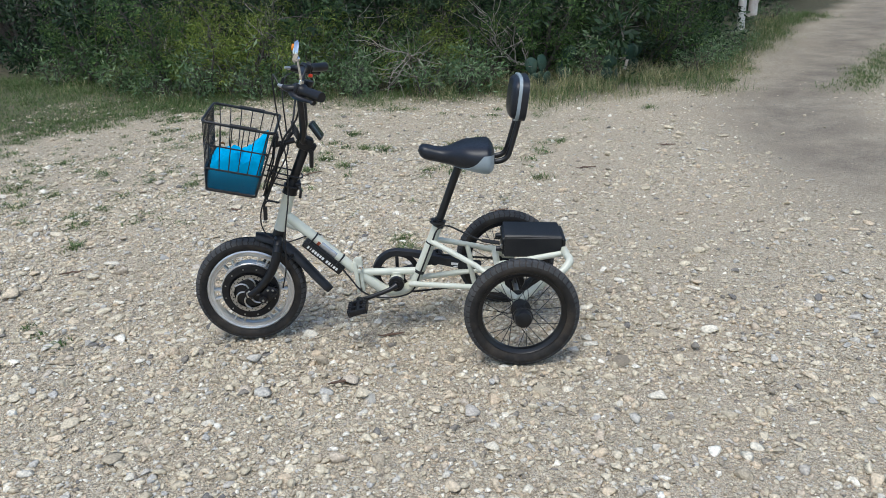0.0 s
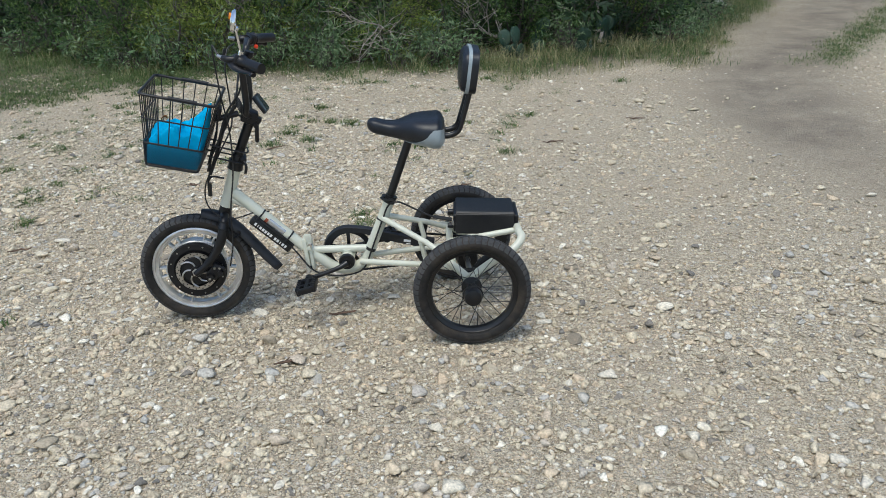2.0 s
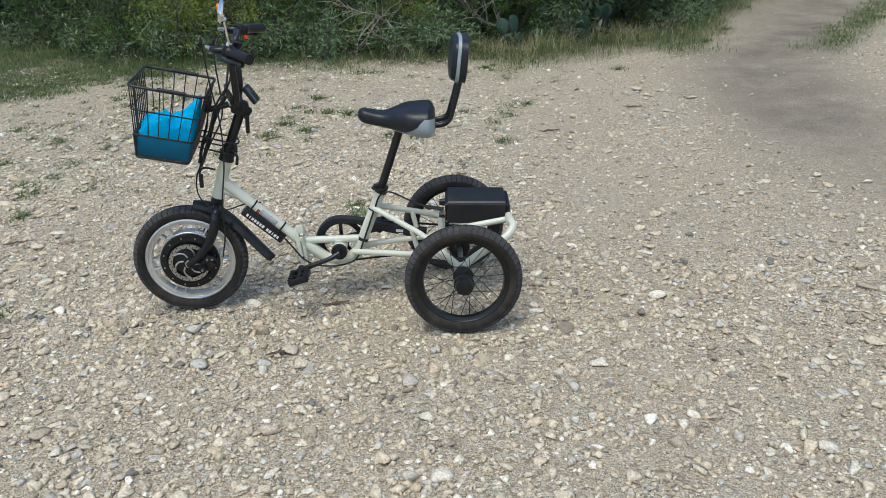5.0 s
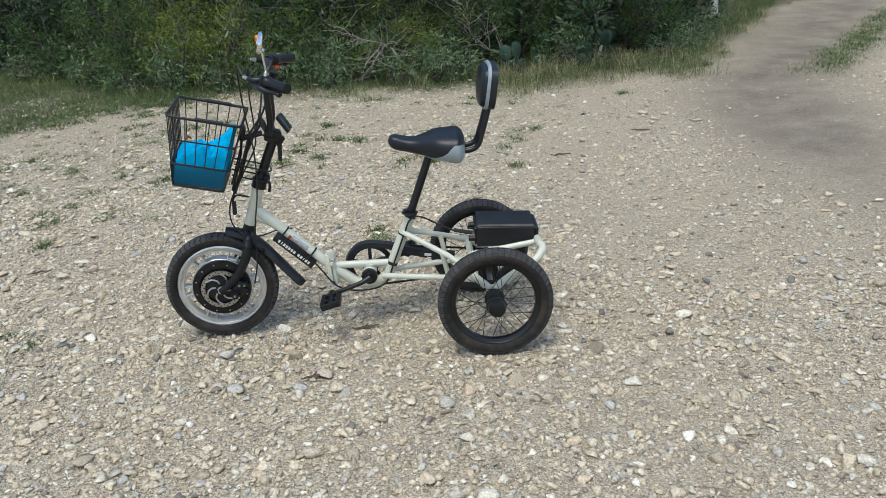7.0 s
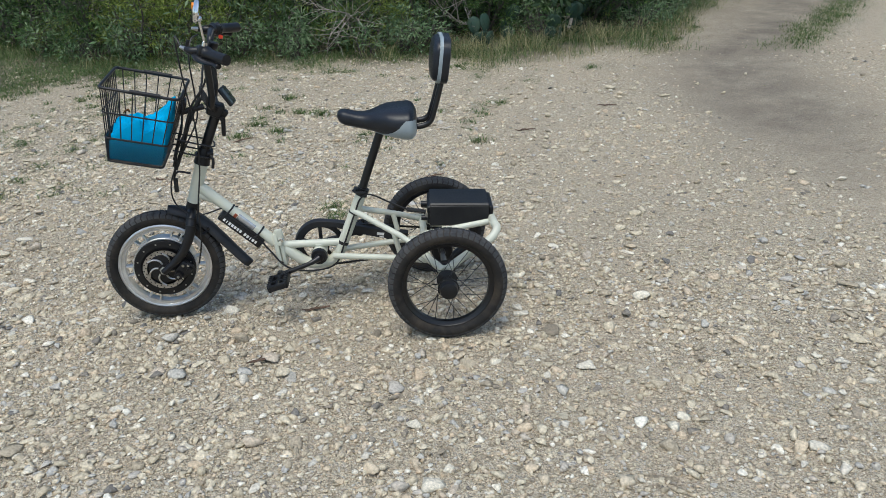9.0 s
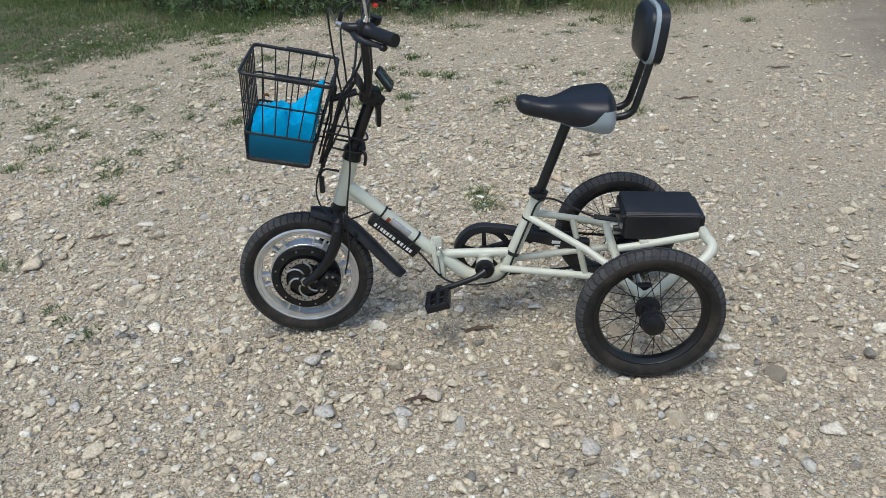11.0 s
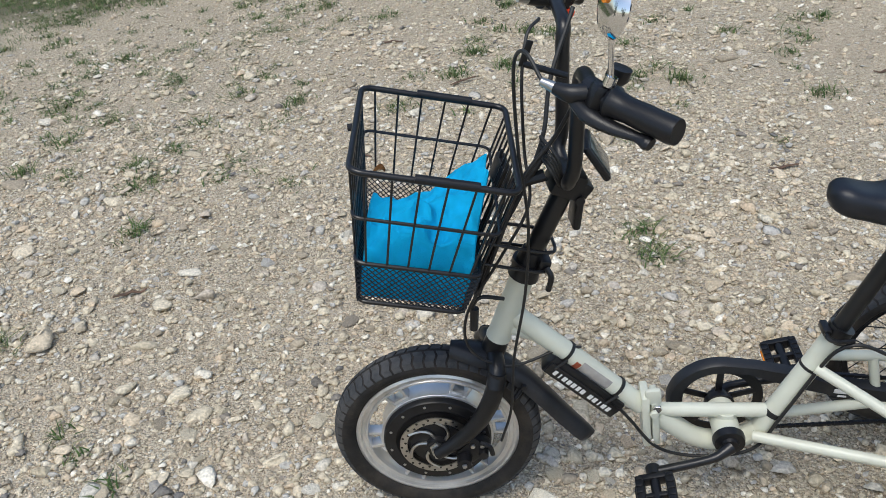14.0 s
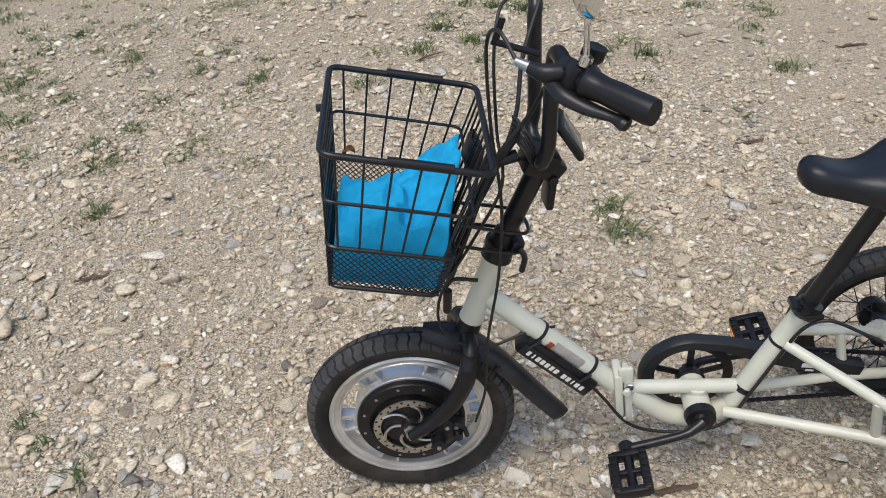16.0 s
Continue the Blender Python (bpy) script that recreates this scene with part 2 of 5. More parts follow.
gx, gy = ground_axis(-4.5, 10.5, 0.07, 300), ground_axis(-2.6, 13.5, 0.07, 300)
X, Y = np.meshgrid(gx, gy)
Z = relief(X, Y) - 0.02 * track_mask(X, Y)
gv = np.stack([X, Y, Z], -1).reshape(-1, 3)
nx = len(gx)
gf = [(j * nx + i, j * nx + i + 1, (j + 1) * nx + i + 1, (j + 1) * nx + i) for j in range(len(gy) - 1) for i in range(nx - 1)]


def ground_material():
    m = bpy.data.materials.new("crushed_limestone_ground")
    m.use_nodes = True
    n, l = m.node_tree.nodes, m.node_tree.links
    b = n["Principled BSDF"]
    b.inputs["Roughness"].default_value, b.inputs["Specular IOR Level"].default_value = 0.95, 0.2
    tc = n.new("ShaderNodeTexCoord")

    def noise_tex(scale, detail=6, rough=0.6):
        t = n.new("ShaderNodeTexNoise")
        t.inputs["Scale"].default_value, t.inputs["Detail"].default_value, t.inputs["Roughness"].default_value = scale, detail, rough
        l.new(tc.outputs["Object"], t.inputs["Vector"])
        return t.outputs["Fac"]

    def ramp(src, stops):
        r = n.new("ShaderNodeValToRGB")
        e = r.color_ramp.elements
        while len(e) < len(stops):
            e.new(0.5)
        for k, (p, c) in enumerate(stops):
            e[k].position, e[k].color = p, (*c, 1)
        l.new(src, r.inputs["Fac"])
        return r.outputs["Color"]

    def mix(f, a, c, mode="MIX"):
        x = n.new("ShaderNodeMix")
        x.data_type, x.blend_type = "RGBA", mode
        if isinstance(f, float):
            x.inputs[0].default_value = f
        else:
            l.new(f, x.inputs[0])
        for s, i in ((a, 6), (c, 7)):
            if isinstance(s, tuple):
                x.inputs[i].default_value = (*s, 1)
            else:
                l.new(s, x.inputs[i])
        return x.outputs[2]

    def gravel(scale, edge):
        """Crushed stone: a colour for each cell, brown fines and painted crevice shade between."""
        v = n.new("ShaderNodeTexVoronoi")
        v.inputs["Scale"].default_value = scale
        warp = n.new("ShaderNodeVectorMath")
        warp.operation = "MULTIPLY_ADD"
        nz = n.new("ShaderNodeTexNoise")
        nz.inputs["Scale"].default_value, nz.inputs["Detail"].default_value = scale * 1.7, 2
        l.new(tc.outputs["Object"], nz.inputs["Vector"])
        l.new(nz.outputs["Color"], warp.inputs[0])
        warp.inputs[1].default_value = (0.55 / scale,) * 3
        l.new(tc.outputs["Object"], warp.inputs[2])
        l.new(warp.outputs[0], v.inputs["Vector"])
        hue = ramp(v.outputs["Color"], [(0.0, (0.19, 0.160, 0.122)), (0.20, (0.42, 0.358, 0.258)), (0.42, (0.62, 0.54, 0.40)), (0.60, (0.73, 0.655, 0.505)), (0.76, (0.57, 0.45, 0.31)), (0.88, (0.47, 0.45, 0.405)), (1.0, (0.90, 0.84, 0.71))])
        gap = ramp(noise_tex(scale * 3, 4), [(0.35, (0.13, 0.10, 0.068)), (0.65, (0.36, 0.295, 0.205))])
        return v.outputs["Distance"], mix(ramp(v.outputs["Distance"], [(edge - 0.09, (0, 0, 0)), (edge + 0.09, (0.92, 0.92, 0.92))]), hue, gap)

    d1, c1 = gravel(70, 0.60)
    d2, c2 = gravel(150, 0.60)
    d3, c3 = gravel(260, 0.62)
    fine = ramp(noise_tex(260, 4, 0.7), [(0.34, (0.22, 0.178, 0.122)), (0.52, (0.55, 0.47, 0.345)), (0.68, (0.84, 0.76, 0.60))])
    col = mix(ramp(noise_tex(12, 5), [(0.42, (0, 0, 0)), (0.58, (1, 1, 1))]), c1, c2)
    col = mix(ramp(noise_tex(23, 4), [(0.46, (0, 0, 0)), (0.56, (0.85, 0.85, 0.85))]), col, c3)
    col = mix(0.14, col, fine)
    soil = ramp(noise_tex(70, 8, 0.75), [(0.3, (0.33, 0.26, 0.18)), (0.55, (0.54, 0.445, 0.325)), (0.72, (0.70, 0.605, 0.465))])
    col = mix(ramp(noise_tex(1.3, 6, 0.65), [(0.50, (0, 0, 0)), (0.70, (0.6, 0.6, 0.6))]), col, soil)
    # the worn track of the lane
    at = n.new("ShaderNodeAttribute")
    at.attribute_name = "worn"
    dust = ramp(noise_tex(60, 8, 0.75), [(0.3, (0.14, 0.118, 0.09)), (0.7, (0.29, 0.25, 0.20))])
    wear = n.new("ShaderNodeMath")
    wear.operation = "MULTIPLY"
    l.new(at.outputs["Fac"], wear.inputs[0])
    l.new(ramp(noise_tex(2.2, 7, 0.7), [(0.3, (0.35, 0.35, 0.35)), (0.62, (1, 1, 1))]), wear.inputs[1])
    col = mix(wear.outputs[0], col, dust)
    at2 = n.new("ShaderNodeAttribute")
    at2.attribute_name = "humus"
    humus = ramp(noise_tex(25, 8, 0.7), [(0.3, (0.05, 0.05, 0.03)), (0.7, (0.17, 0.155, 0.10))])
    col = mix(at2.outputs["Fac"], col, humus)
    l.new(col, b.inputs["Base Color"])
    h = n.new("ShaderNodeMath")
    h.operation = "ADD"
    l.new(d1, h.inputs[0])
    l.new(d2, h.inputs[1])
    bu = n.new("ShaderNodeBump")
    bu.inputs["Strength"].default_value, bu.inputs["Distance"].default_value = 1.0, -0.007
    l.new(h.outputs[0], bu.inputs["Height"])
    l.new(bu.outputs["Normal"], b.inputs["Normal"])
    return m


ground = tagged(raw("ground", gv.tolist(), gf, ground_material(), smooth=True), "pale crushed limestone gravel clearing with bare dusty patches", "ground", kind="structure")
worn = ground.data.attributes.new("worn", "FLOAT", "POINT")
worn.data.foreach_set("value", (0.95 * track_mask(X, Y)).astype(np.float32).ravel())
humus = ground.data.attributes.new("humus", "FLOAT", "POINT")
humus.data.foreach_set("value", np.clip(np.maximum((Y - wood_edge(X) + 0.55) / 0.8, 0.8 * np.clip((Y - np.interp(X, [-8, -4.6, -3.5, -3.2, -2.6, -1.6, -0.9], [2.8, 3.1, 3.6, 3.5, 4.3, 4.9, 5.0])) / 0.7, 0, 1) * (X < -0.9)) + 0.25 * np.sin(5 * X) * np.sin(3 * Y) * np.clip((Y - wood_edge(X) + 1.2) / 0.6, 0, 1), 0, 1).astype(np.float32).ravel())


def rock_shapes(count, sub):
    """Unit rocks: broken, slightly flattened, uneven lumps."""
    out = []
    for k in range(count):
        bm = BM()
        bmesh.ops.create_icosphere(bm, subdivisions=sub, radius=1)
        rng = random.Random(k + 10 * sub)
        cuts = [Vector((rng.gauss(0, 1), rng.gauss(0, 1), rng.gauss(0, 1))).normalized() for _ in range(11)]
        depth = [rng.uniform(0.30, 0.60) for _ in cuts]
        for v in bm.verts:
            for c, d in zip(cuts, depth):
                s = v.co.dot(c)
                if s > d:
                    v.co -= c * (s - d)
            v.co *= rng.uniform(0.97, 1.03) * 1.35
        bm.verts.index_update()
        out.append((np.array([v.co[:] for v in bm.verts]), np.array([[v.index for v in f.verts] for f in bm.faces])))
        bm.free()
    return out


def scatter_rocks(name, label, spots, sizes, shapes, rng):
    """One joined mesh of rocks half sunk in the ground."""
    vs, fs, base = [], [], 0
    for (x, y), s in zip(spots, sizes):
        v, f = shapes[rng.integers(len(shapes))]
        a = rng.uniform(0, 6.283)
        q = v * (s * rng.uniform(0.75, 1.35), s * rng.uniform(0.65, 1.0), s * rng.uniform(0.38, 0.68))
        c, sn = math.cos(a), math.sin(a)
        z = relief(x, y) - 0.02 * track_mask(x, y) + s * rng.uniform(0.0, 0.38)
        vs.append(np.stack([q[:, 0] * c - q[:, 1] * sn + x, q[:, 0] * sn + q[:, 1] * c + y, q[:, 2] + z], -1))
        fs.append(f + base)
        base += len(v)
    me = bpy.data.meshes.new(name)
    V, F = np.concatenate(vs), np.concatenate(fs)
    me.vertices.add(len(V))
    me.vertices.foreach_set("co", V.astype(np.float32).ravel())
    me.loops.add(F.size)
    me.loops.foreach_set("vertex_index", F.astype(np.int32).ravel())
    me.polygons.add(len(F))
    me.polygons.foreach_set("loop_start", np.arange(0, F.size, 3, dtype=np.int32))
    me.update()
    me.validate()
    me.materials.append(STONE)
    return tagged(new(name, me), label, "gravel", kind="stuff")


def spots_in(rng, n, x0, x1, y0, y1, keep):
    p = np.stack([rng.uniform(x0, x1, n), rng.uniform(y0, y1, n)], -1)
    return p[rng.uniform(0, 1, n) < keep(p[:, 0], p[:, 1])]


def stone_density(x, y):
    """Stones lie thick in drifts and thin on bare soil, in the track and towards the wood."""
    n = 0.5 + 0.5 * np.sin(2.1 * x + 1.1 * np.sin(1.7 * y)) * np.sin(1.9 * y + 0.8 * np.sin(2.3 * x))
    return np.clip(0.62 + 0.5 * n, 0, 1) * (1 - np.clip(1.6 * track_mask(x, y), 0, 0.97)) * (1 - 0.62 * np.clip((x - 0.5) / 0.6, 0, 1) * np.clip((y + 0.2) / 0.6, 0, 1)) * np.clip((wood_edge(x) - y + 0.1) / 0.9, 0.08, 1) * np.where((x < -2.2) & (y > 3.0), 0.35, 1.0)


rng = np.random.default_rng(4)
small, large = rock_shapes(14, 1), rock_shapes(12, 2)
SP = spots_in(rng, 92000, -2.6, 2.4, -1.35, 2.1, stone_density)
scatter_rocks("gravel", "loose pale limestone gravel over the clearing", SP, 0.0032 + 0.0046 * rng.gamma(1.3, 0.7, len(SP)), small, rng)
SP = spots_in(rng, 70000, -3.8, 4.8, -1.35, 5.6, lambda x, y: stone_density(x, y) * np.where((np.abs(x) < 2.6) & (y < 2.1), 0.12, 1.0))
scatter_rocks("far_gravel", "thinner gravel towards the grass edge", SP, 0.0055 + 0.0058 * rng.gamma(1.4, 0.6, len(SP)), small, rng)
SP = spots_in(rng, 9500, -2.8, 3.2, -1.35, 3.2, stone_density)
scatter_rocks("stones", "larger broken limestone stones among the gravel", SP, 0.0085 + 0.0070 * rng.gamma(1.5, 0.6, len(SP)), large, rng)

# ---- the tricycle ----
trike = thing("electric_tricycle", "cream folding electric tricycle with black saddle, parked on gravel", "tricycle")
HEAD = Vector((-0.344, 0, 0.419))
STEER = Matrix.Translation(HEAD) @ Matrix.Rotation(radians(20.5), 4, "Y") @ Matrix.Rotation(radians(13), 4, "Z")
R = 0.2
RR = 0.193        # rear wheel radius
YR = -0.052          # middle of the rear axle
NEAR, FAR = YR - 0.252, YR + 0.258


def st(*p):
    return STEER @ Vector(p)


def tyre_mesh(bm, m, r, w, blocks):
    """A tyre with a rounded casing and two rows of zigzag tread blocks."""
    s = w / 2
    prof = [(r - 0.043, -s * 0.52), (r - 0.040, -s * 0.72), (r - 0.028, -s), (r - 0.016, -s * 0.98), (r - 0.006, -s * 0.72), (r - 0.0015, -s * 0.35), (r - 0.0005, 0)]
    prof = prof + [(a, -b) for a, b in prof[-2::-1]]
    lathe(bm, prof, m, 96)
    return bm


def tread_mesh(bm, m, r, w, blocks):
    s = w / 2
    for k in range(blocks):
        a0 = 2 * math.pi * k / blocks
        da = 2 * math.pi / blocks
        for sg in (-1, 1):
            pts = []
            for t0, lift in ((0.0, 1), (1.0, 1)):
                for v, rr, sh in ((0.10, r, 0.35), (0.45, r - 0.0015, 0.0), (0.80, r - 0.0075, 0.35), (0.97, r - 0.016, 0.15)):
                    a = a0 + da * ((0.06 if t0 == 0 else 0.84) + sh * 0.5 + (0.5 if sg > 0 else 0))
                    pts.append((a, v * s * sg, rr))
            def put(p, h):
                a, v, rr = p
                q = rr + h
                return bm.verts.new(m @ Vector((q * math.cos(a), v * (1 + h * 6), q * math.sin(a))))
            top = [put(p, 0.0016) for p in pts]
            bot = [put(p, -0.002) for p in pts]
            for i in range(3):
                bm.faces.new((top[i], top[i + 1], top[i + 5], top[i + 4]))
                bm.faces.new((top[i], bot[i], bot[i + 1], top[i + 1]))
                bm.faces.new((top[i + 4], top[i + 5], bot[i + 5], bot[i + 4]))
            bm.faces.new((top[3], bot[3], bot[7], top[7]))
            bm.faces.new((top[0], top[4], bot[4], bot[0]))
    bmesh.ops.recalc_face_normals(bm, faces=bm.faces)
    return bm


def bolt(bm, m, r=0.006, h=0.006):
    lathe(bm, [(0, -h), (r * 0.85, -h), (r, -h * 0.7), (r, 0)], m, 6)
    return bm


# rear wheels
def rear_wheel():
    w = new("rear_wheel")
    w.parent = trike
    I = Matrix()
    part("tyre", tyre_mesh(BM(), I, RR, 0.054, 60), RUBBER, w, "dusty black rubber tyre")
    part("tread", tread_mesh(BM(), I, RR, 0.054, 58), TREAD, w, "zigzag tread blocks", smooth=False)
    part("rim", lathe(BM(), [(RR - 0.041, -0.015), (RR - 0.045, -0.0155), (RR - 0.047, -0.013), (RR - 0.058, -0.009), (RR - 0.061, 0.0), (RR - 0.058, 0.009), (RR - 0.047, 0.013), (RR - 0.045, 0.0155), (RR - 0.041, 0.015)], I, 72), BLACK, w, "black painted steel rim")
    part("hub", lathe(BM(), [(0.008, 0.05), (0.016, 0.05), (0.016, 0.036), (0.034, 0.034), (0.034, 0.028), (0.018, 0.022), (0.018, -0.022), (0.034, -0.028), (0.034, -0.036), (0.020, -0.04), (0.0, -0.04)], I, 32), BLACKM, w, "black flanged hub")
    part("hub_cap", lathe(BM(), [(0.030, -0.032), (0.030, -0.052), (0.027, -0.060), (0.016, -0.064), (0.0, -0.0645)], I, 32), BLACKM, w, "rounded black plastic hub cap")
    for k in range(28):
        a = 2 * math.pi * k / 28
        sg = 1 if k % 2 else -1
        b = a + (0.75 if (k // 2) % 2 else -0.75)
        part("spoke", tube(BM(), [(0.031 * math.cos(b), sg * 0.031, 0.031 * math.sin(b)), ((RR - 0.056) * math.cos(a), sg * 0.003, (RR - 0.056) * math.sin(a))], 0.0012, 5), BLACK, w)
    part("valve", tube(BM(), [(0.139 * math.cos(2.1), 0, 0.139 * math.sin(2.1)), (0.112 * math.cos(2.1), 0, 0.112 * math.sin(2.1))], [0.004, 0.003], 8), BLACKM, w)
    return w


rw = rear_wheel()
rw.matrix_basis = pose(0.5, NEAR, RR, 0, 20, 0)
rw2 = copy_thing(rw, pose(0.489, FAR, RR, 0, 55, 0) @ Matrix.Rotation(math.pi, 4, "Z"))

# front wheel
FH = pose(-0.4735, -0.005, R, 0, 0, 5) @ Matrix.Rotation(radians(20.5), 4, "Y")
fw = new("front_wheel")
fw.parent = trike
part("tyre", tyre_mesh(BM(), FH, R, 0.060, 60), RUBBER, fw, "dusty black rubber tyre")
part("tread", tread_mesh(BM(), FH, R, 0.060, 58), TREAD, fw, "zigzag tread blocks", smooth=False)
part("rim", lathe(BM(), [(0.158, -0.020), (0.153, -0.0225), (0.149, -0.021), (0.147, -0.015), (0.141, -0.0145), (0.139, -0.017), (0.136, -0.017), (0.1345, -0.013), (0.1345, 0.013), (0.136, 0.017), (0.147, 0.015), (0.149, 0.021), (0.153, 0.0225), (0.158, 0.020)], FH, 96), ALLOY, fw, "cast aluminium rim")
for k in range(6):
    bm = BM()
    for da in (-0.135, 0.135):
        a = 2 * math.pi * k / 6 + da + 1.47
        block(bm, (0.036, 0.024, 0.0065), FH @ Matrix.Rotation(-a, 4, "Y") @ Matrix.Translation((0.119, -0.002, 0)), 0.0015)
    a = 2 * math.pi * k / 6 + 1.47
    block(bm, (0.007, 0.022, 0.030), FH @ Matrix.Rotation(-a, 4, "Y") @ Matrix.Translation((0.110, -0.002, 0)), 0.0015)
    part("rim_spoke", bm, ALLOY, fw, "short paired cast spoke")
part("inner_ring", lathe(BM(), [(0.1085, -0.021), (0.1075, -0.022), (0.1030, -0.022), (0.1030, 0.022), (0.1075, 0.022), (0.1085, 0.021), (0.1085, -0.021)], FH, 72), ALLOY, fw, "polished aluminium ring round the motor")
part("hub_motor", lathe(BM(), [(0.0, 0.046), (0.05, 0.046), (0.088, 0.038), (0.1040, 0.028), (0.1040, -0.030), (0.1010, -0.0345), (0.080, -0.0355), (0.074, -0.031), (0.058, -0.031), (0.050, -0.040), (0.022, -0.042), (0.020, -0.052), (0.0, -0.052)], FH, 72), BLACKM, fw, "black round hub motor")
for k in range(12):
    a = 2 * math.pi * k / 12
    part("motor_screw", bolt(BM(), FH @ Matrix.Translation((0.092 * math.cos(a), -0.034, 0.092 * math.sin(a))), 0.0032, 0.002), STEEL, fw)
# brake disc: perforated ring on curved arms
ring = lathe(BM(), [(0.072, -0.043), (0.072, -0.0455), (0.058, -0.0455), (0.058, -0.043), (0.072, -0.043)], FH, 72)
part("brake_disc", ring, STEEL, fw, "perforated steel brake disc")
for k in range(6):
    a = 2 * math.pi * k / 6
    pts = [(rr * math.cos(a + sh), -0.0442, rr * math.sin(a + sh)) for rr, sh in ((0.020, 0.0), (0.036, 0.18), (0.050, 0.5), (0.061, 0.85))]
    part("disc_arm", tube(BM(), [FH @ Vector(p) for p in curve_pts(pts, 4)], 0.0032, 6), STEEL, fw)
bm = BM()
for k in range(36):
    a = 2 * math.pi * k / 36
    rr = 0.0615 if k % 2 else 0.0685
    lathe(bm, [(0.0, -0.0459), (0.0026, -0.0459), (0.0026, -0.0455)], FH @ Matrix.Translation((rr * math.cos(a), 0, rr * math.sin(a))), 8)
part("disc_hole", bm, BLACKM, fw, "dark drilled holes")
bm = BM()
lathe(bm, [(0, -0.075), (0.005, -0.075), (0.005, -0.066), (0.011, -0.065), (0.011, -0.055), (0.015, -0.054), (0.015, -0.0515)], FH, 6)
part("axle_nut", bm, STEEL, fw, "steel axle nut")

# fork, crown and mudguard
crown = st(0, 0, 0.0)
bm = BM()
tube(bm, [st(0, 0, -0.055), st(0, 0, 0.012)], [0.024, 0.021], 20)
tube(bm, [st(0, -0.066, -0.058), st(0, -0.045, -0.03), st(0, 0, -0.024), st(0, 0.045, -0.03), st(0, 0.066, -0.058)], 0.016, 14, 5)
part("fork_crown", bm, BLACKM, trike, "black fork crown")
for sg in (-1, 1):
    part("fork_blade", tube(BM(), [st(0.0, sg * 0.052, -0.03), st(0.004, sg * 0.064, -0.085), st(-0.004, sg * 0.065, -0.15), st(-0.024, sg * 0.063, -0.203), st(-0.054, sg * 0.060, -0.2495)], [0.0165, 0.017, 0.016, 0.014, 0.011], 14, 5), BLACKM, trike, "black curved fork blade")
bm = BM()
line = curve_pts([(-0.428, 0, 0.420), (-0.388, 0, 0.414), (-0.345, 0, 0.396), (-0.300, 0, 0.357), (-0.257, 0, 0.304), (-0.217, 0, 0.250), (-0.190, 0, 0.215), (-0.170, 0, 0.190)], 4)
GUARD = Matrix.Translation((0, -0.004, 0))
rows = []
for i, p in enumerate(line):
    t = i / (len(line) - 1)
    d = (line[min(i + 1, len(line) - 1)] - line[max(i - 1, 0)]).normalized()
    nrm = Vector((d.z, 0, -d.x)) * (-1)
    hw = 0.034 * (1 - 0.38 * t) * min(1, 0.5 + 3.0 * t) * min(1, 0.5 + 7 * (1 - t))
    row = []
    for s in (-1, -0.85, -0.4, 0, 0.4, 0.85, 1):
        drop = 0.016 * abs(s) ** 2.5 + (0.006 if abs(s) == 1 else 0)
        row.append(p + Vector((0, s * hw, 0)) - nrm * drop)
    rows.append((row, nrm))
top = [[bm.verts.new(GUARD @ q) for q in r] for r, _ in rows]
low = [[bm.verts.new(GUARD @ (q - nn * 0.0035)) for q in r] for r, nn in rows]
for i in range(len(top) - 1):
    for k in range(6):
        bm.faces.new((top[i][k], top[i][k + 1], top[i + 1][k + 1], top[i + 1][k]))
        bm.faces.new((low[i][k], low[i + 1][k], low[i + 1][k + 1], low[i][k + 1]))
    bm.faces.new((top[i][0], top[i + 1][0], low[i + 1][0], low[i][0]))
    bm.faces.new((top[i][6], low[i][6], low[i + 1][6], top[i + 1][6]))
for e in (0, -1):
    for k in range(6):
        bm.faces.new((top[e][k], low[e][k], low[e][k + 1], top[e][k + 1]))
bmesh.ops.recalc_face_normals(bm, faces=bm.faces)
part("mudguard", bm, FENDER, trike, "dark grey plastic front mudguard")
part("mudguard_bracket", bolt(tube(BM(), [st(0.045, -0.066, -0.08), st(0.075, -0.03, -0.062)], 0.004, 8), STEER @ Matrix.Translation((0.06, -0.05, -0.06)), 0.006), BLACKM, trike)
# caliper
bm = BM()
block(bm, (0.045, 0.030, 0.055), FH @ pose(0.064, -0.052, 0.024, 0, 25, 0), 0.006)
lathe(bm, [(0, -0.086), (0.013, -0.085), (0.015, -0.07), (0.015, -0.05)], FH @ Matrix.Translation((0.052, 0, 0.004)), 20)
lathe(bm, [(0, -0.08), (0.009, -0.08), (0.010, -0.05)], FH @ Matrix.Translation((0.082, 0, 0.03)), 16)
tube(bm, [FH @ Vector(p) for p in ((0.07, -0.066, 0.05), (0.088, -0.07, 0.048), (0.10, -0.07, 0.03))], 0.005, 8, 3)
cal = part("brake_caliper", bm, BLACKM, trike, "black mechanical disc brake caliper")
for q in ((0.052, -0.087, 0.004), (0.075, -0.068, 0.045), (0.058, -0.068, 0.04)):
    part("caliper_bolt", bolt(BM(), FH @ Matrix.Translation(q), 0.005, 0.004), STEEL, cal, "bright steel bolt")

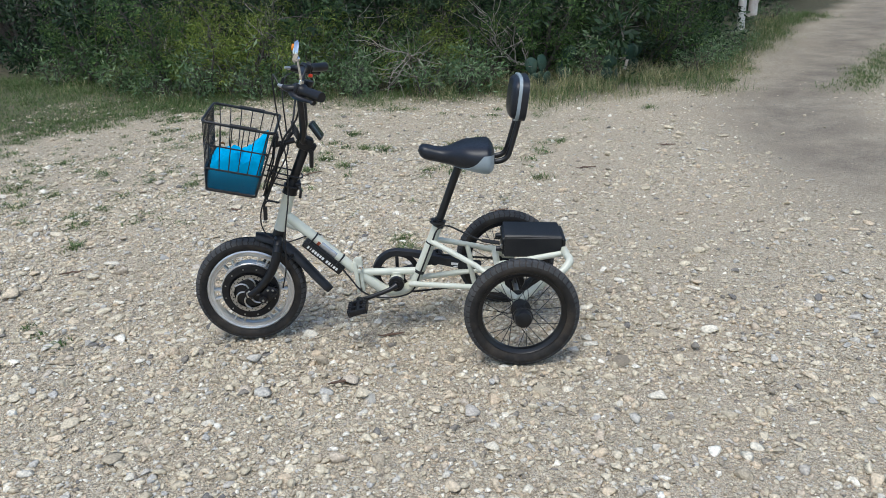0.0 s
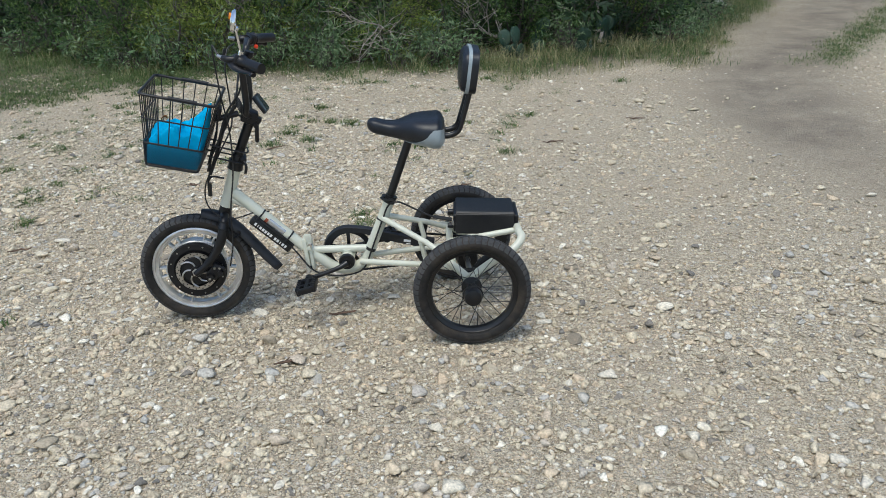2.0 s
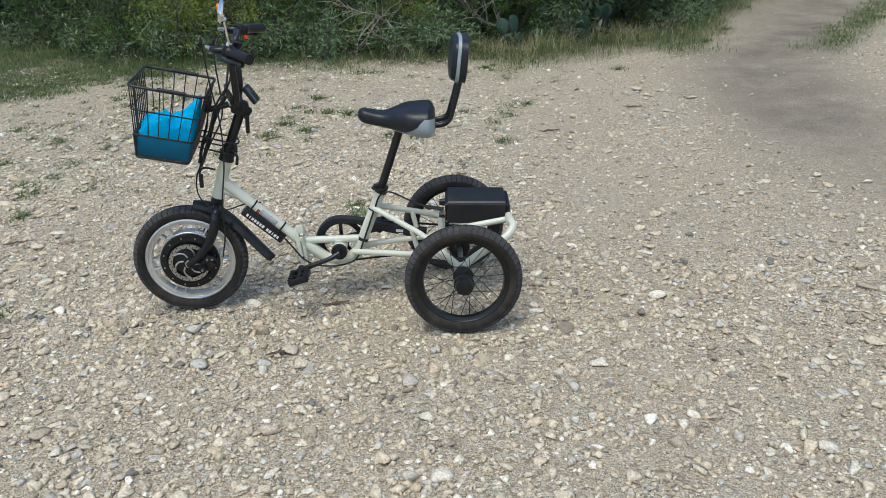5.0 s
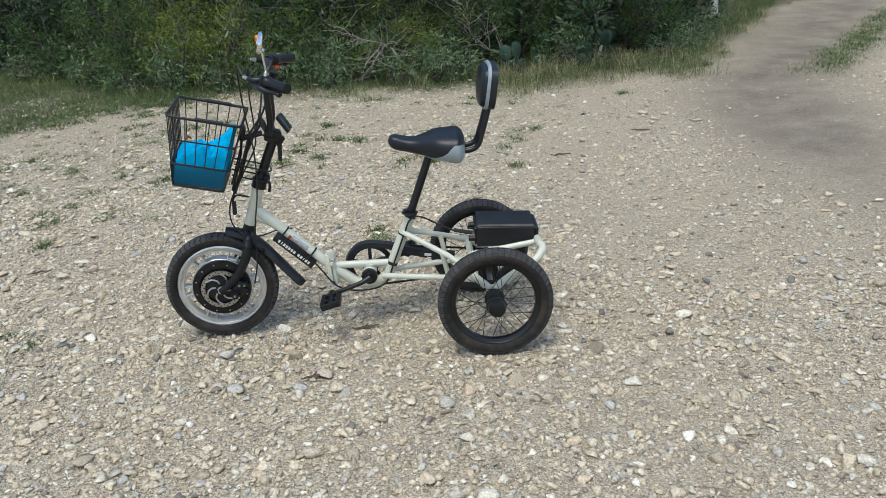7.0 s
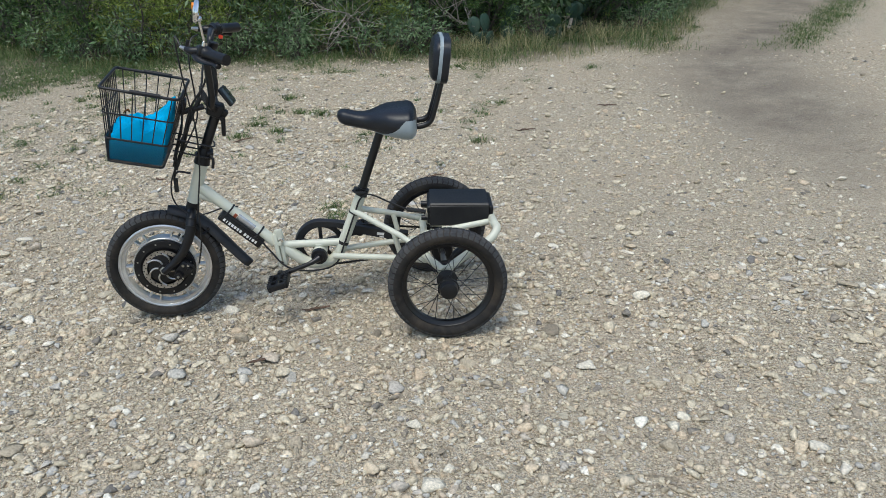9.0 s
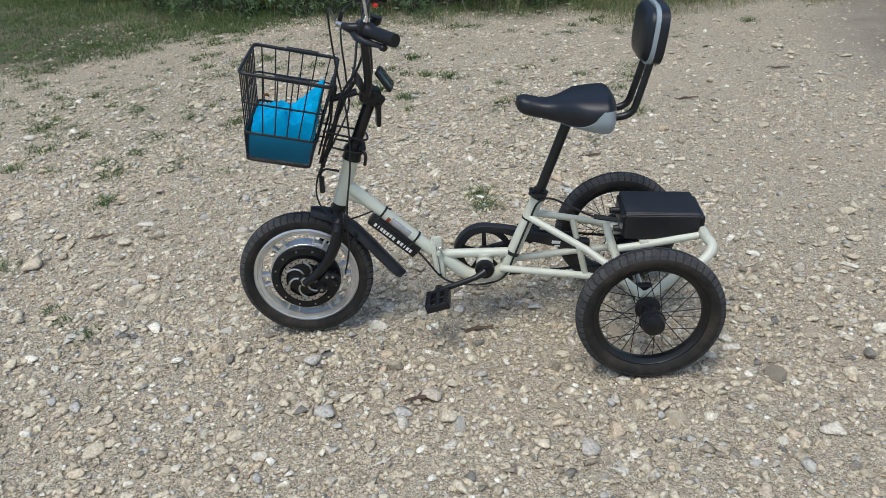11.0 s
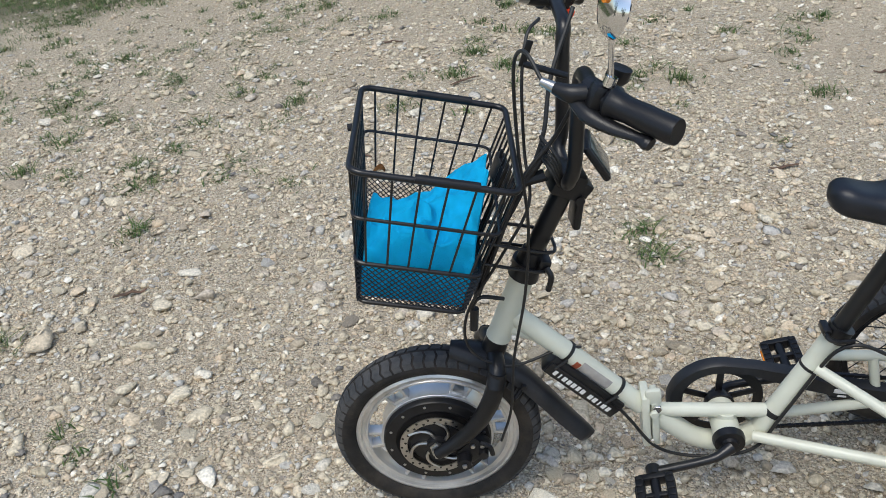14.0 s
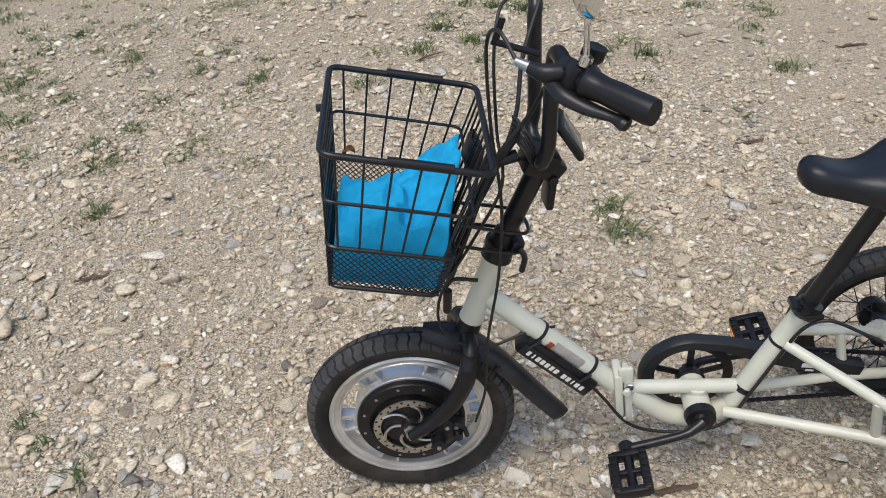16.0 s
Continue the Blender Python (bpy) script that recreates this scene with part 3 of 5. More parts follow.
# frame
HT0, HT1 = st(0, 0, 0.008), st(0, 0, 0.152)
bm = lathe(BM(), [(0.0, 0), (0.0225, 0.0), (0.023, 0.004), (0.0212, 0.012), (0.0212, 0.13), (0.023, 0.138), (0.023, 0.144), (0.0, 0.144)], Matrix.Translation(HT0) @ (HT1 - HT0).to_track_quat("Y", "Z").to_matrix().to_4x4(), 28)
part("head_tube", bm, CREAM, trike, "cream painted head tube")
part("down_tube", tube(BM(), [(-0.313, 0, 0.478), (-0.196, 0, 0.364), (-0.086, 0, 0.255)], 0.0188, 22), CREAM, trike, "thick cream down tube")
part("gusset", tube(BM(), [(-0.323, 0, 0.454), (-0.250, 0, 0.411)], [0.016, 0.008], 12), CREAM, trike)
hinge = part("hinge", block(block(BM(), (0.016, 0.052, 0.125), pose(-0.077, 0, 0.230, 0, -4, 0), 0.005), (0.014, 0.050, 0.112), pose(-0.060, 0, 0.227, 0, -4, 0), 0.005), CREAM, trike, "cream folding hinge plates")
part("hinge_latch", block(bolt(BM(), pose(-0.066, -0.03, 0.260), 0.008, 0.006), (0.028, 0.012, 0.035), pose(-0.067, -0.018, 0.292, 0, -6, 0), 0.005), CREAM, hinge, "folding latch lever")
for q0, r0 in (((-0.060, -0.026, 0.270), 0.009), ((-0.066, -0.026, 0.187), 0.006)):
    part("hinge_bolt", bolt(BM(), pose(*q0), r0, 0.005), CHROME, hinge, "bright hinge bolt")
part("top_tube", tube(BM(), [(-0.057, 0, 0.242), (0.158, 0, 0.238)], 0.0135, 18), CREAM, trike)
part("lower_tube", tube(BM(), [(-0.057, 0, 0.232), (-0.018, 0, 0.197), (0.016, 0, 0.171), (0.056, 0, 0.161), (0.10, 0, 0.168), (0.138, 0, 0.196)], 0.0195, 18, 5), CREAM, trike, "curved cream lower tube")
part("seat_tube", tube(BM(), [(0.124, 0, 0.172), (0.236, 0, 0.423)], 0.0188, 22), CREAM, trike, "cream seat tube")
part("bottom_bracket_shell", tube(BM(), [(0.068, -0.042, 0.208), (0.068, 0.042, 0.208)], 0.025, 24), CREAM, trike)
part("bracket_web", tube(BM(), [(0.068, 0, 0.19), (0.068, 0, 0.240)], 0.02, 14), CREAM, trike)
for p, q in (((0.1505, 0, 0.232), (0.155, 0, 0.242)), ((0.2005, 0, 0.343), (0.2028, 0, 0.348))):
    part("cable_tie", tube(BM(), [p, q], 0.0200, 22), CABLE, trike, "black cable tie round the tube")
for sg in (-1, 1):
    part("upper_stay", tube(BM(), [(0.205, sg * 0.018, 0.356), (0.355, sg * 0.10 + YR * 0.5, 0.300), (0.44, sg * 0.155 + YR, 0.262)], 0.0100, 14), CREAM, trike, "cream upper stay")
    part("chain_stay", tube(BM(), [(0.115, sg * 0.025, 0.197), (0.34, sg * 0.075 + YR * 0.5, 0.206), (0.44, sg * 0.10 + YR, 0.212)], 0.0105, 14), CREAM, trike, "cream lower stay")
    part("stay_link", tube(BM(), [(0.335, sg * 0.090 + YR * 0.5, 0.306), (0.355, sg * 0.078 + YR * 0.5, 0.208)], 0.0090, 12), CREAM, trike)
    part("wheel_bracket", tube(tube(BM(), [(0.41, sg * 0.15 + YR, 0.275), (0.445, sg * 0.185 + YR, 0.255), (0.485, sg * 0.20 + YR, 0.222)], 0.013, 12, 3), [(0.505, sg * 0.20 + YR, 0.222), (0.565, sg * 0.195 + YR, 0.262), (0.645, sg * 0.175 + YR, 0.302), (0.676, sg * 0.150 + YR, 0.330), (0.672, sg * 0.115 + YR, 0.338)], 0.0135, 14, 4), CREAM, trike, "V-shaped cream wheel bracket")
    part("bracket_plate", block(BM(), (0.05, 0.008, 0.04), pose(0.495, sg * 0.20 + YR, 0.215), 0.004), CREAM, trike)
part("rear_hoop", tube(BM(), [(0.672, -0.12 + YR, 0.338), (0.668, YR, 0.338), (0.672, 0.12 + YR, 0.338)], 0.0135, 14, 4), CREAM, trike, "cream rear cross tube")
for yy in (-0.075, 0.06):
    part("carrier_rail", tube(BM(), [(0.44, yy + YR, 0.300), (0.50, yy + YR, 0.306), (0.665, yy + YR, 0.330)], 0.0105, 12), CREAM, trike, "cream carrier rail under the battery")
part("cross_tube", tube(BM(), [(0.44, -0.17 + YR, 0.262), (0.44, 0.17 + YR, 0.262)], 0.0125, 14), CREAM, trike)
part("axle", tube(BM(), [(0.5, NEAR + 0.03, RR), (0.5, FAR - 0.03, RR)], 0.010, 14), STEEL, trike, "steel rear axle")
for yy in (-0.15, 0.15):
    part("axle_bearing", block(BM(), (0.05, 0.03, 0.055), pose(0.5, yy + YR, RR + 0.006), 0.008), BLACKM, trike, "black pillow block bearing")
part("differential", lathe(BM(), [(0, -0.05), (0.036, -0.05), (0.04, -0.04), (0.04, 0.04), (0.036, 0.05), (0, 0.05)], pose(0.5, YR + 0.06, RR), 28), BLACKM, trike, "black freewheel drum on the axle")

# drive
YC = 0.062
part("chainring", lathe(BM(), [(0.082, -0.0015), (0.085, 0.0), (0.082, 0.0015), (0.066, 0.0015), (0.066, -0.0015), (0.082, -0.0015)], pose(0.068, YC, 0.208), 44), BLACKM, trike, "black steel chainring")
bm = BM()
for k in range(5):
    a = 2 * math.pi * k / 5 + 0.3
    block(bm, (0.062, 0.004, 0.013), pose(0.068, YC, 0.208) @ Matrix.Rotation(-a, 4, "Y") @ Matrix.Translation((0.040, 0, 0)), 0.001)
lathe(bm, [(0.0, -0.004), (0.022, -0.004), (0.022, 0.004), (0, 0.004)], pose(0.068, YC, 0.208), 24)
part("chainring_spider", bm, BLACKM, trike, "five-armed black spider")
bm = BM()
a0 = [(0.068 - 0.092 * math.sin(t), YC, 0.208 + 0.092 * math.cos(t)) for t in np.linspace(1.75, -0.05, 16)]
prof_line = a0 + [(0.13, YC, 0.292), (0.20, YC - 0.002, 0.276), (0.285, YC - 0.006, 0.254), (0.385, YC - 0.012, 0.236)]
rows = []
for i, p in enumerate(prof_line):
    p = Vector(p)
    c = Vector((0.068, YC, 0.208)) if i < 17 else p - Vector((0.1, 0, 0.5))
    o = (p - c).normalized()
    h = 0.020 if i < 17 else 0.030
    rows.append([p - o * h + Vector((0, -0.009, 0)), p + Vector((0, -0.011, 0)), p + o * 0.004 + Vector((0, -0.004, 0)), p + o * 0.004 + Vector((0, 0.012, 0)), p - o * 0.02 + Vector((0, 0.014, 0)), p - o * 0.02 + Vector((0, 0.0115, 0)), p + o * 0.001 + Vector((0, 0.0095, 0)), p + o * 0.001 + Vector((0, -0.003, 0)), p - o * 0.001 + Vector((0, -0.0085, 0)), p - o * h + Vector((0, -0.0065, 0))])
vv = [[bm.verts.new(q) for q in r] for r in rows]
for i in range(len(vv) - 1):
    for k in range(10):
        bm.faces.new((vv[i][k], vv[i][(k + 1) % 10], vv[i + 1][(k + 1) % 10], vv[i + 1][k]))
bm.faces.new(vv[0])
bm.faces.new(vv[-1][::-1])
bmesh.ops.recalc_face_normals(bm, faces=bm.faces)
guard = part("chain_guard", bm, FENDER, trike, "black plastic chain guard")
part("guard_print", block(block(BM(), (0.026, 0.0015, 0.010), pose(0.285, YC - 0.0175, 0.239, 0, 8, 0), 0.0004), (0.016, 0.0015, 0.004), pose(0.288, YC - 0.0175, 0.227, 0, 8, 0), 0.0004), INK, guard, "small white printed mark")
for za, zb in ((0.293, 0.240), (0.123, 0.150)):
    bm = BM()
    for k in range(60):
        t = k / 59
        block(bm, (0.0076, 0.005 if k % 2 else 0.007, 0.006), pose(0.07 + 0.42 * t, YC, za + (zb - za) * t), 0)
    part("chain", bm, BLACKM, trike, "dark oily roller chain run", smooth=False)
part("sprocket", lathe(BM(), [(0.030, -0.002), (0.048, -0.001), (0.048, 0.001), (0.030, 0.002), (0.030, -0.002)], pose(0.5, YC, RR), 30), BLACKM, trike)


def crank(yc, dx, dz, sg):
    bm = BM()
    tube(bm, [(0.068, yc, 0.208), (0.068 + dx * 0.12, yc + sg * 0.010, 0.208 + dz * 0.12), (0.068 + dx * 0.3, yc + sg * 0.018, 0.208 + dz * 0.3), (0.068 + dx, yc + sg * 0.020, 0.208 + dz)], [0.013, 0.010, 0.008, 0.009], 12, 4)
    lathe(bm, [(0, -0.010), (0.013, -0.010), (0.014, 0.010), (0, 0.010)], pose(0.068 + dx, yc + sg * 0.02, 0.208 + dz), 18)
    part("crank_arm", bm, BLACK, trike, "black steel crank arm")
    part("bracket_cap", lathe(BM(), [(0.0, -0.012), (0.014, -0.012), (0.016, -0.006), (0.027, -0.005), (0.029, 0.004), (0.029, 0.010), (0, 0.010)], pose(0.068, sg * 0.050, 0.208) @ Matrix.Rotation(0 if sg < 0 else math.pi, 4, "Z"), 28), BLACKM, trike, "black bottom bracket cap")
    c = Vector((0.068 + dx, yc + sg * 0.075, 0.208 + dz))
    M = Matrix.Translation(c) @ Matrix.Rotation(radians(-14), 4, "Y")
    bm = BM()
    for sx in (-1, 1):
        block(bm, (0.016, 0.088, 0.024), M @ Matrix.Translation((sx * 0.027, 0, 0)), 0.004)
        for k in range(6):
            block(bm, (0.012, 0.007, 0.028), M @ Matrix.Translation((sx * 0.028, -0.036 + k * 0.0145, 0)), 0.001)
    for sy in (-1, 1):
        block(bm, (0.058, 0.014, 0.022), M @ Matrix.Translation((0, sy * 0.040, 0)), 0.004)
    block(bm, (0.058, 0.010, 0.016), M, 0.003)
    tube(bm, [M @ Vector((0, -sg * 0.055, 0)), M @ Vector((0, sg * 0.04, 0))], 0.009, 12)
    ped = part("pedal", bm, BLACKM, trike, "black plastic block pedal")
    part("pedal_reflector", block(BM(), (0.003, 0.05, 0.012), M @ Matrix.Translation((-0.036, 0, 0)), 0.001), ORANGE if sg > 0 else BLACKM, ped)


crank(-0.062, -0.137, -0.045, -1)
crank(0.075, 0.141, 0.024, 1)

# seat
part("seat_post", tube(BM(), [(0.226, 0, 0.405), (0.318, 0, 0.640)], 0.0143, 18), BLACK, trike, "black steel seat post")
bm = tube(BM(), [(0.230, 0, 0.409), (0.241, 0, 0.434)], 0.0215, 20)
tube(bm, [(0.212, -0.016, 0.432), (0.206, -0.030, 0.437), (0.218, -0.038, 0.432), (0.250, -0.032, 0.428)], 0.0042, 8, 3)
block(bm, (0.014, 0.034, 0.014), pose(0.213, 0, 0.430), 0.004)
part("seat_clamp", bm, BLACK, trike, "black quick-release seat clamp")


def saddle_ring(t, k, grow=0.0):
    """A point of the saddle's skin, t from nose to tail, k round the section."""
    x = 0.174 + 0.264 * t
    hw = 0.034 + 0.004 * t + 0.078 / (1 + math.exp(-(t - 0.52) * 11))
    top = 0.716 - 0.017 * math.sin(math.pi * min(1, t * 1.5)) ** 2 + 0.002 * frac(t, 0.5, 0.9)
    low = 0.668 - 0.056 * frac(t, 0.0, 0.85)
    tip = math.sqrt(max(0.0, 1 - (1 - min(1, t / 0.13)) ** 2)) * math.sqrt(max(0.0, 1 - max(0, (t - 0.90) / 0.10) ** 2 * 0.75))
    mid, half = (top + low) / 2, (top - low) / 2 * max(0.05, tip ** 0.8)
    hw *= max(0.05, tip)
    a = 2 * math.pi * k
    cx, sx = math.cos(a), math.sin(a)
    e = 0.62
    return Vector((x, (hw + grow) * math.copysign(abs(cx) ** e, cx), mid + (half + grow) * math.copysign(abs(sx) ** (0.75 if sx > 0 else 0.9), sx)))


def loft(fn, nt, nk, test=lambda t, k: True):
    bm = BM()
    g = [[bm.verts.new(fn(i / nt, j / nk)) for j in range(nk)] for i in range(nt + 1)]
    for i in range(nt):
        for j in range(nk):
            if test((i + 0.5) / nt, (j + 0.5) / nk):
                bm.faces.new((g[i][j], g[i][(j + 1) % nk], g[i + 1][(j + 1) % nk], g[i + 1][j]))
    return bm, g


bm, g = loft(saddle_ring, 40, 36)
bm.faces.new(g[0][::-1])
bm.faces.new(g[-1])
bmesh.ops.recalc_face_normals(bm, faces=bm.faces)
saddle = part("saddle", bm, VINYL, trike, "wide black vinyl saddle")


def side_panel(sg):
    bm, g = loft(lambda t, k: saddle_ring(0.47 + 0.52 * t, (0.75 + sg * (0.02 + k * 0.31 * frac(t, -0.06, 0.75))) % 1.0, 0.0025), 24, 10, lambda t, k: k < 0.9)
    for v in [v for v in bm.verts if not v.link_faces]:
        bm.verts.remove(v)
    bmesh.ops.recalc_face_normals(bm, faces=bm.faces)
    bmesh.ops.solidify(bm, geom=list(bm.faces), thickness=0.002)
    part("side_panel", bm, GREYV, saddle, "pale grey vinyl skirt")


side_panel(1)
side_panel(-1)
for sg in (-1, 1):
    part("backrest_tube", tube(BM(), [(0.40, sg * 0.040, 0.652), (0.452, sg * 0.040, 0.650), (0.482, sg * 0.040, 0.664), (0.497, sg * 0.040, 0.700), (0.520, sg * 0.038, 0.775), (0.535, sg * 0.036, 0.83)], 0.0098, 12, 5), BLACK, trike, "bent black backrest tube")
part("saddle_base", block(BM(), (0.10, 0.09, 0.02), pose(0.37, 0, 0.648), 0.006), BLACKM, trike)
# backrest pad: the shell, the grey band and the front cushion
BR = pose(0.528, 0, 0.862, 0, 8, 0)


def pad(x0, x1, w, h, grow, dome):
    bm = BM()
    rings = []
    for i, (x, s) in enumerate(((x0, 0.0), (x0, 1.0), (x1, 1.0), (x1 - dome * 0.45, 0.96), (x1 - dome * 0.8, 0.84), (x1 - dome, 0.55), (x1 - dome, 0.0))):
        ring = []
        for k in range(40):
            a = 2 * math.pi * k / 40
            c, q = math.cos(a), math.sin(a)
            y = math.copysign(abs(c) ** 0.55, c) * (w / 2 + grow) * s
            z = math.copysign(abs(q) ** 0.6, q) * (h / 2 + grow) * s
            y *= 1 + 0.10 * z / h
            ring.append(bm.verts.new(BR @ Vector((x, y, z))))
        rings.append(ring)
    for a, b in zip(rings, rings[1:]):
        for k in range(40):
            bm.faces.new((a[k], a[(k + 1) % 40], b[(k + 1) % 40], b[k]))
    bmesh.ops.remove_doubles(bm, verts=bm.verts, dist=1e-5)
    bmesh.ops.recalc_face_normals(bm, faces=bm.faces)
    return bm


back = part("backrest", pad(0.0, 0.022, 0.20, 0.150, 0, -0.004), VINYL, trike, "padded black backrest shell")
part("band", pad(0.0, -0.011, 0.20, 0.150, 0.001, 0.0), GREYV, back, "pale grey edge band")
part("cushion", pad(-0.010, -0.014, 0.19, 0.140, 0.0, 0.020), VINYL, back, "black vinyl front cushion")

# battery on the carrier
BX = pose(0.563, -0.042, 0.357, 0, 3, -2)
bm = BM()
prof = [(-0.082, -0.038), (0.082, -0.038), (0.082, 0.030), (0.074, 0.040), (-0.076, 0.040), (-0.082, 0.034)]
a = [bm.verts.new(BX @ Vector((-0.100, y, z))) for y, z in prof]
b = [bm.verts.new(BX @ Vector((0.100, y, z))) for y, z in prof]
bm.faces.new(a)
bm.faces.new(b[::-1])
for k in range(6):
    bm.faces.new((a[k], b[k], b[(k + 1) % 6], a[(k + 1) % 6]))
bmesh.ops.recalc_face_normals(bm, faces=bm.faces)
bmesh.ops.bevel(bm, geom=list(bm.edges), offset=0.0025, segments=2, affect="EDGES")
batt = part("battery", bm, BATT, trike, "black aluminium battery case")
for sx, ln in ((-1, 0.010), (1, 0.018)):
    part("end_cap", block(BM(), (ln, 0.146, 0.064), BX @ Matrix.Translation((sx * (0.100 + ln / 2 - 0.002), 0, -0.003)), 0.008, 3), BLACKM, batt, "black plastic end cap")
for q in ((-0.106, -0.055, -0.018), (-0.106, 0.0, 0.012), (-0.106, 0.045, -0.01)):
    part("connector", tube(BM(), [BX @ Vector(q), BX @ (Vector(q) + Vector((-0.022, 0, 0)))], [0.011, 0.009], 14), BLACKM, batt, "black cable socket")
bm = BM()
lathe(bm, [(0, -0.010), (0.008, -0.010), (0.008, 0.0)], BX @ pose(-0.106, -0.062, -0.004), 14)
part("key_lock", bm, STEEL, batt, "small steel key lock")
for sx in (-0.06, 0.05):
    part("battery_foot", block(BM(), (0.026, 0.012, 0.010), pose(0.572 + sx, -0.128, 0.318 + 0.03 * sx), 0.002), CREAM, trike)
for sy in (-0.05, 0.0, 0.05):
    part("case_screw", bolt(BM(), BX @ Matrix.Translation((0.119, sy, 0.015)) @ Matrix.Rotation(math.pi / 2, 4, "Z"), 0.004, 0.003), STEEL, batt)

# plate and sticker on the down tube
DT = Matrix.Translation((-0.192, 0, 0.361)) @ Matrix.Rotation(radians(44.3), 4, "Y")
ctrl = part("controller_box", block(BM(), (0.175, 0.040, 0.040), DT @ Matrix.Translation((0.030, -0.003, -0.031)), 0.005), BLACKM, trike, "black controller box under the tube")
part("box_cover", block(BM(), (0.168, 0.004, 0.026), DT @ Matrix.Translation((0.030, -0.0245, -0.035)), 0.0015), BLACK, ctrl)
bm = BM()
for k, w in enumerate((7, 3, 8, 8, 8, 7, 8)):
    block(bm, (0.001 * w, 0.001, 0.0105), DT @ Matrix.Translation((-0.036 + 0.0112 * k, -0.0275, -0.035)) @ Matrix.Shear("XZ", 4, (0.25, 0)), 0)
for k, w in enumerate((8, 8, 3, 8, 7)):
    block(bm, (0.001 * w, 0.001, 0.0105), DT @ Matrix.Translation((0.050 + 0.0112 * k, -0.0275, -0.035)) @ Matrix.Shear("XZ", 4, (0.25, 0)), 0)
part("lettering", bm, INK, ctrl, "row of white printed bars", smooth=False)
for xx in (-0.040, 0.085):
    part("strap", tube(tube(BM(), [DT @ Vector((xx - 0.003, 0, 0)), DT @ Vector((xx + 0.003, 0, 0))], 0.0202, 22), [DT @ Vector((xx, -0.026, 0.0)), DT @ Vector((xx - 0.004, -0.026, -0.03))], 0.003, 6), CABLE, trike, "black strap round the down tube")
bm = BM()
for i in range(7):
    a0, a1 = radians(-62 + 14 * i), radians(-62 + 14 * (i + 1))
    q = [DT @ Vector((xx, -0.0193 * math.cos(a), 0.0193 * math.sin(a))) for xx, a in ((-0.008, a0), (0.062, a0), (0.062, a1), (-0.008, a1))]
    bm.faces.new([bm.verts.new(p) for p in q])
bmesh.ops.remove_doubles(bm, verts=bm.verts, dist=1e-5)
stick = part("sticker", bm, FOIL, trike, "silver warning sticker on the down tube")
bm = BM()
for i in range(4):
    a0, a1 = radians(-40 + 14 * i), radians(-40 + 14 * (i + 1))
    q = [DT @ Vector((xx, -0.0193 * math.cos(a), 0.0193 * math.sin(a))) for xx, a in ((-0.021, a0), (-0.009, a0), (-0.009, a1), (-0.021, a1))]
    bm.faces.new([bm.verts.new(p) for p in q])
bmesh.ops.remove_doubles(bm, verts=bm.verts, dist=1e-5)
part("sticker_end", bm, mat("rust_red_print", (0.35, 0.07, 0.03), 0.5, 0, 0.3, 80), stick, "rust red end of the sticker")

# steering column and handlebar
part("headset", tube(tube(BM(), [st(0, 0, 0.150), st(0, 0, 0.172)], [0.027, 0.024], 20), [st(0, 0, 0.172), st(0, 0, 0.182)], 0.028, 20), BLACKM, trike, "black headset cup")
bm = tube(BM(), [st(0, 0, 0.180), st(0.0, 0, 0.205)], [0.023, 0.019], 18)
block(bm, (0.022, 0.058, 0.022), STEER @ pose(0.018, 0, 0.192), 0.005)
tube(bm, [st(0.02, -0.03, 0.192), st(0.03, -0.04, 0.182), st(0.034, -0.04, 0.155)], 0.005, 8, 3)
part("stem_clamp", bm, BLACKM, trike, "black stem clamp")
part("steering_post", tube(BM(), [st(0, 0, 0.19), st(0.012, 0, 0.345)], 0.0165, 18), BLACK, trike, "black steering post")
bm = block(BM(), (0.052, 0.056, 0.045), STEER @ pose(0.006, 0, 0.345, 0, 8, 0), 0.008)
block(bm, (0.014, 0.040, 0.085), STEER @ pose(0.040, 0, 0.305, 0, -14, 0), 0.006)
block(bm, (0.03, 0.030, 0.03), STEER @ pose(0.030, -0.01, 0.34, 0, 20, 0), 0.006)
tube(bm, [st(0.03, -0.03, 0.325), st(0.03, 0.03, 0.325)], 0.008, 10)
part("folding_joint", bm, BLACKM, trike, "black folding stem joint with lever")
TURN = Matrix.Rotation(0.119, 4, "Z")


def grip_side(sg, a, b, c):
    """A point of the handlebar, near side for sg -1, mirrored about the bar's own middle for 1."""
    if b > 0.09:
        c -= 0.016 * frac(b, 0.14, 0.30)
        a, b = -0.0165 + (a - 0.003) * 1.15, 0.14 + (b - 0.092) * 0.602
    elif c > 0.36:
        a -= 0.012
    p = TURN @ Vector((a, -b, c))
    if sg > 0:
        p.y = -p.y
    return STEER @ TURN.inverted() @ p


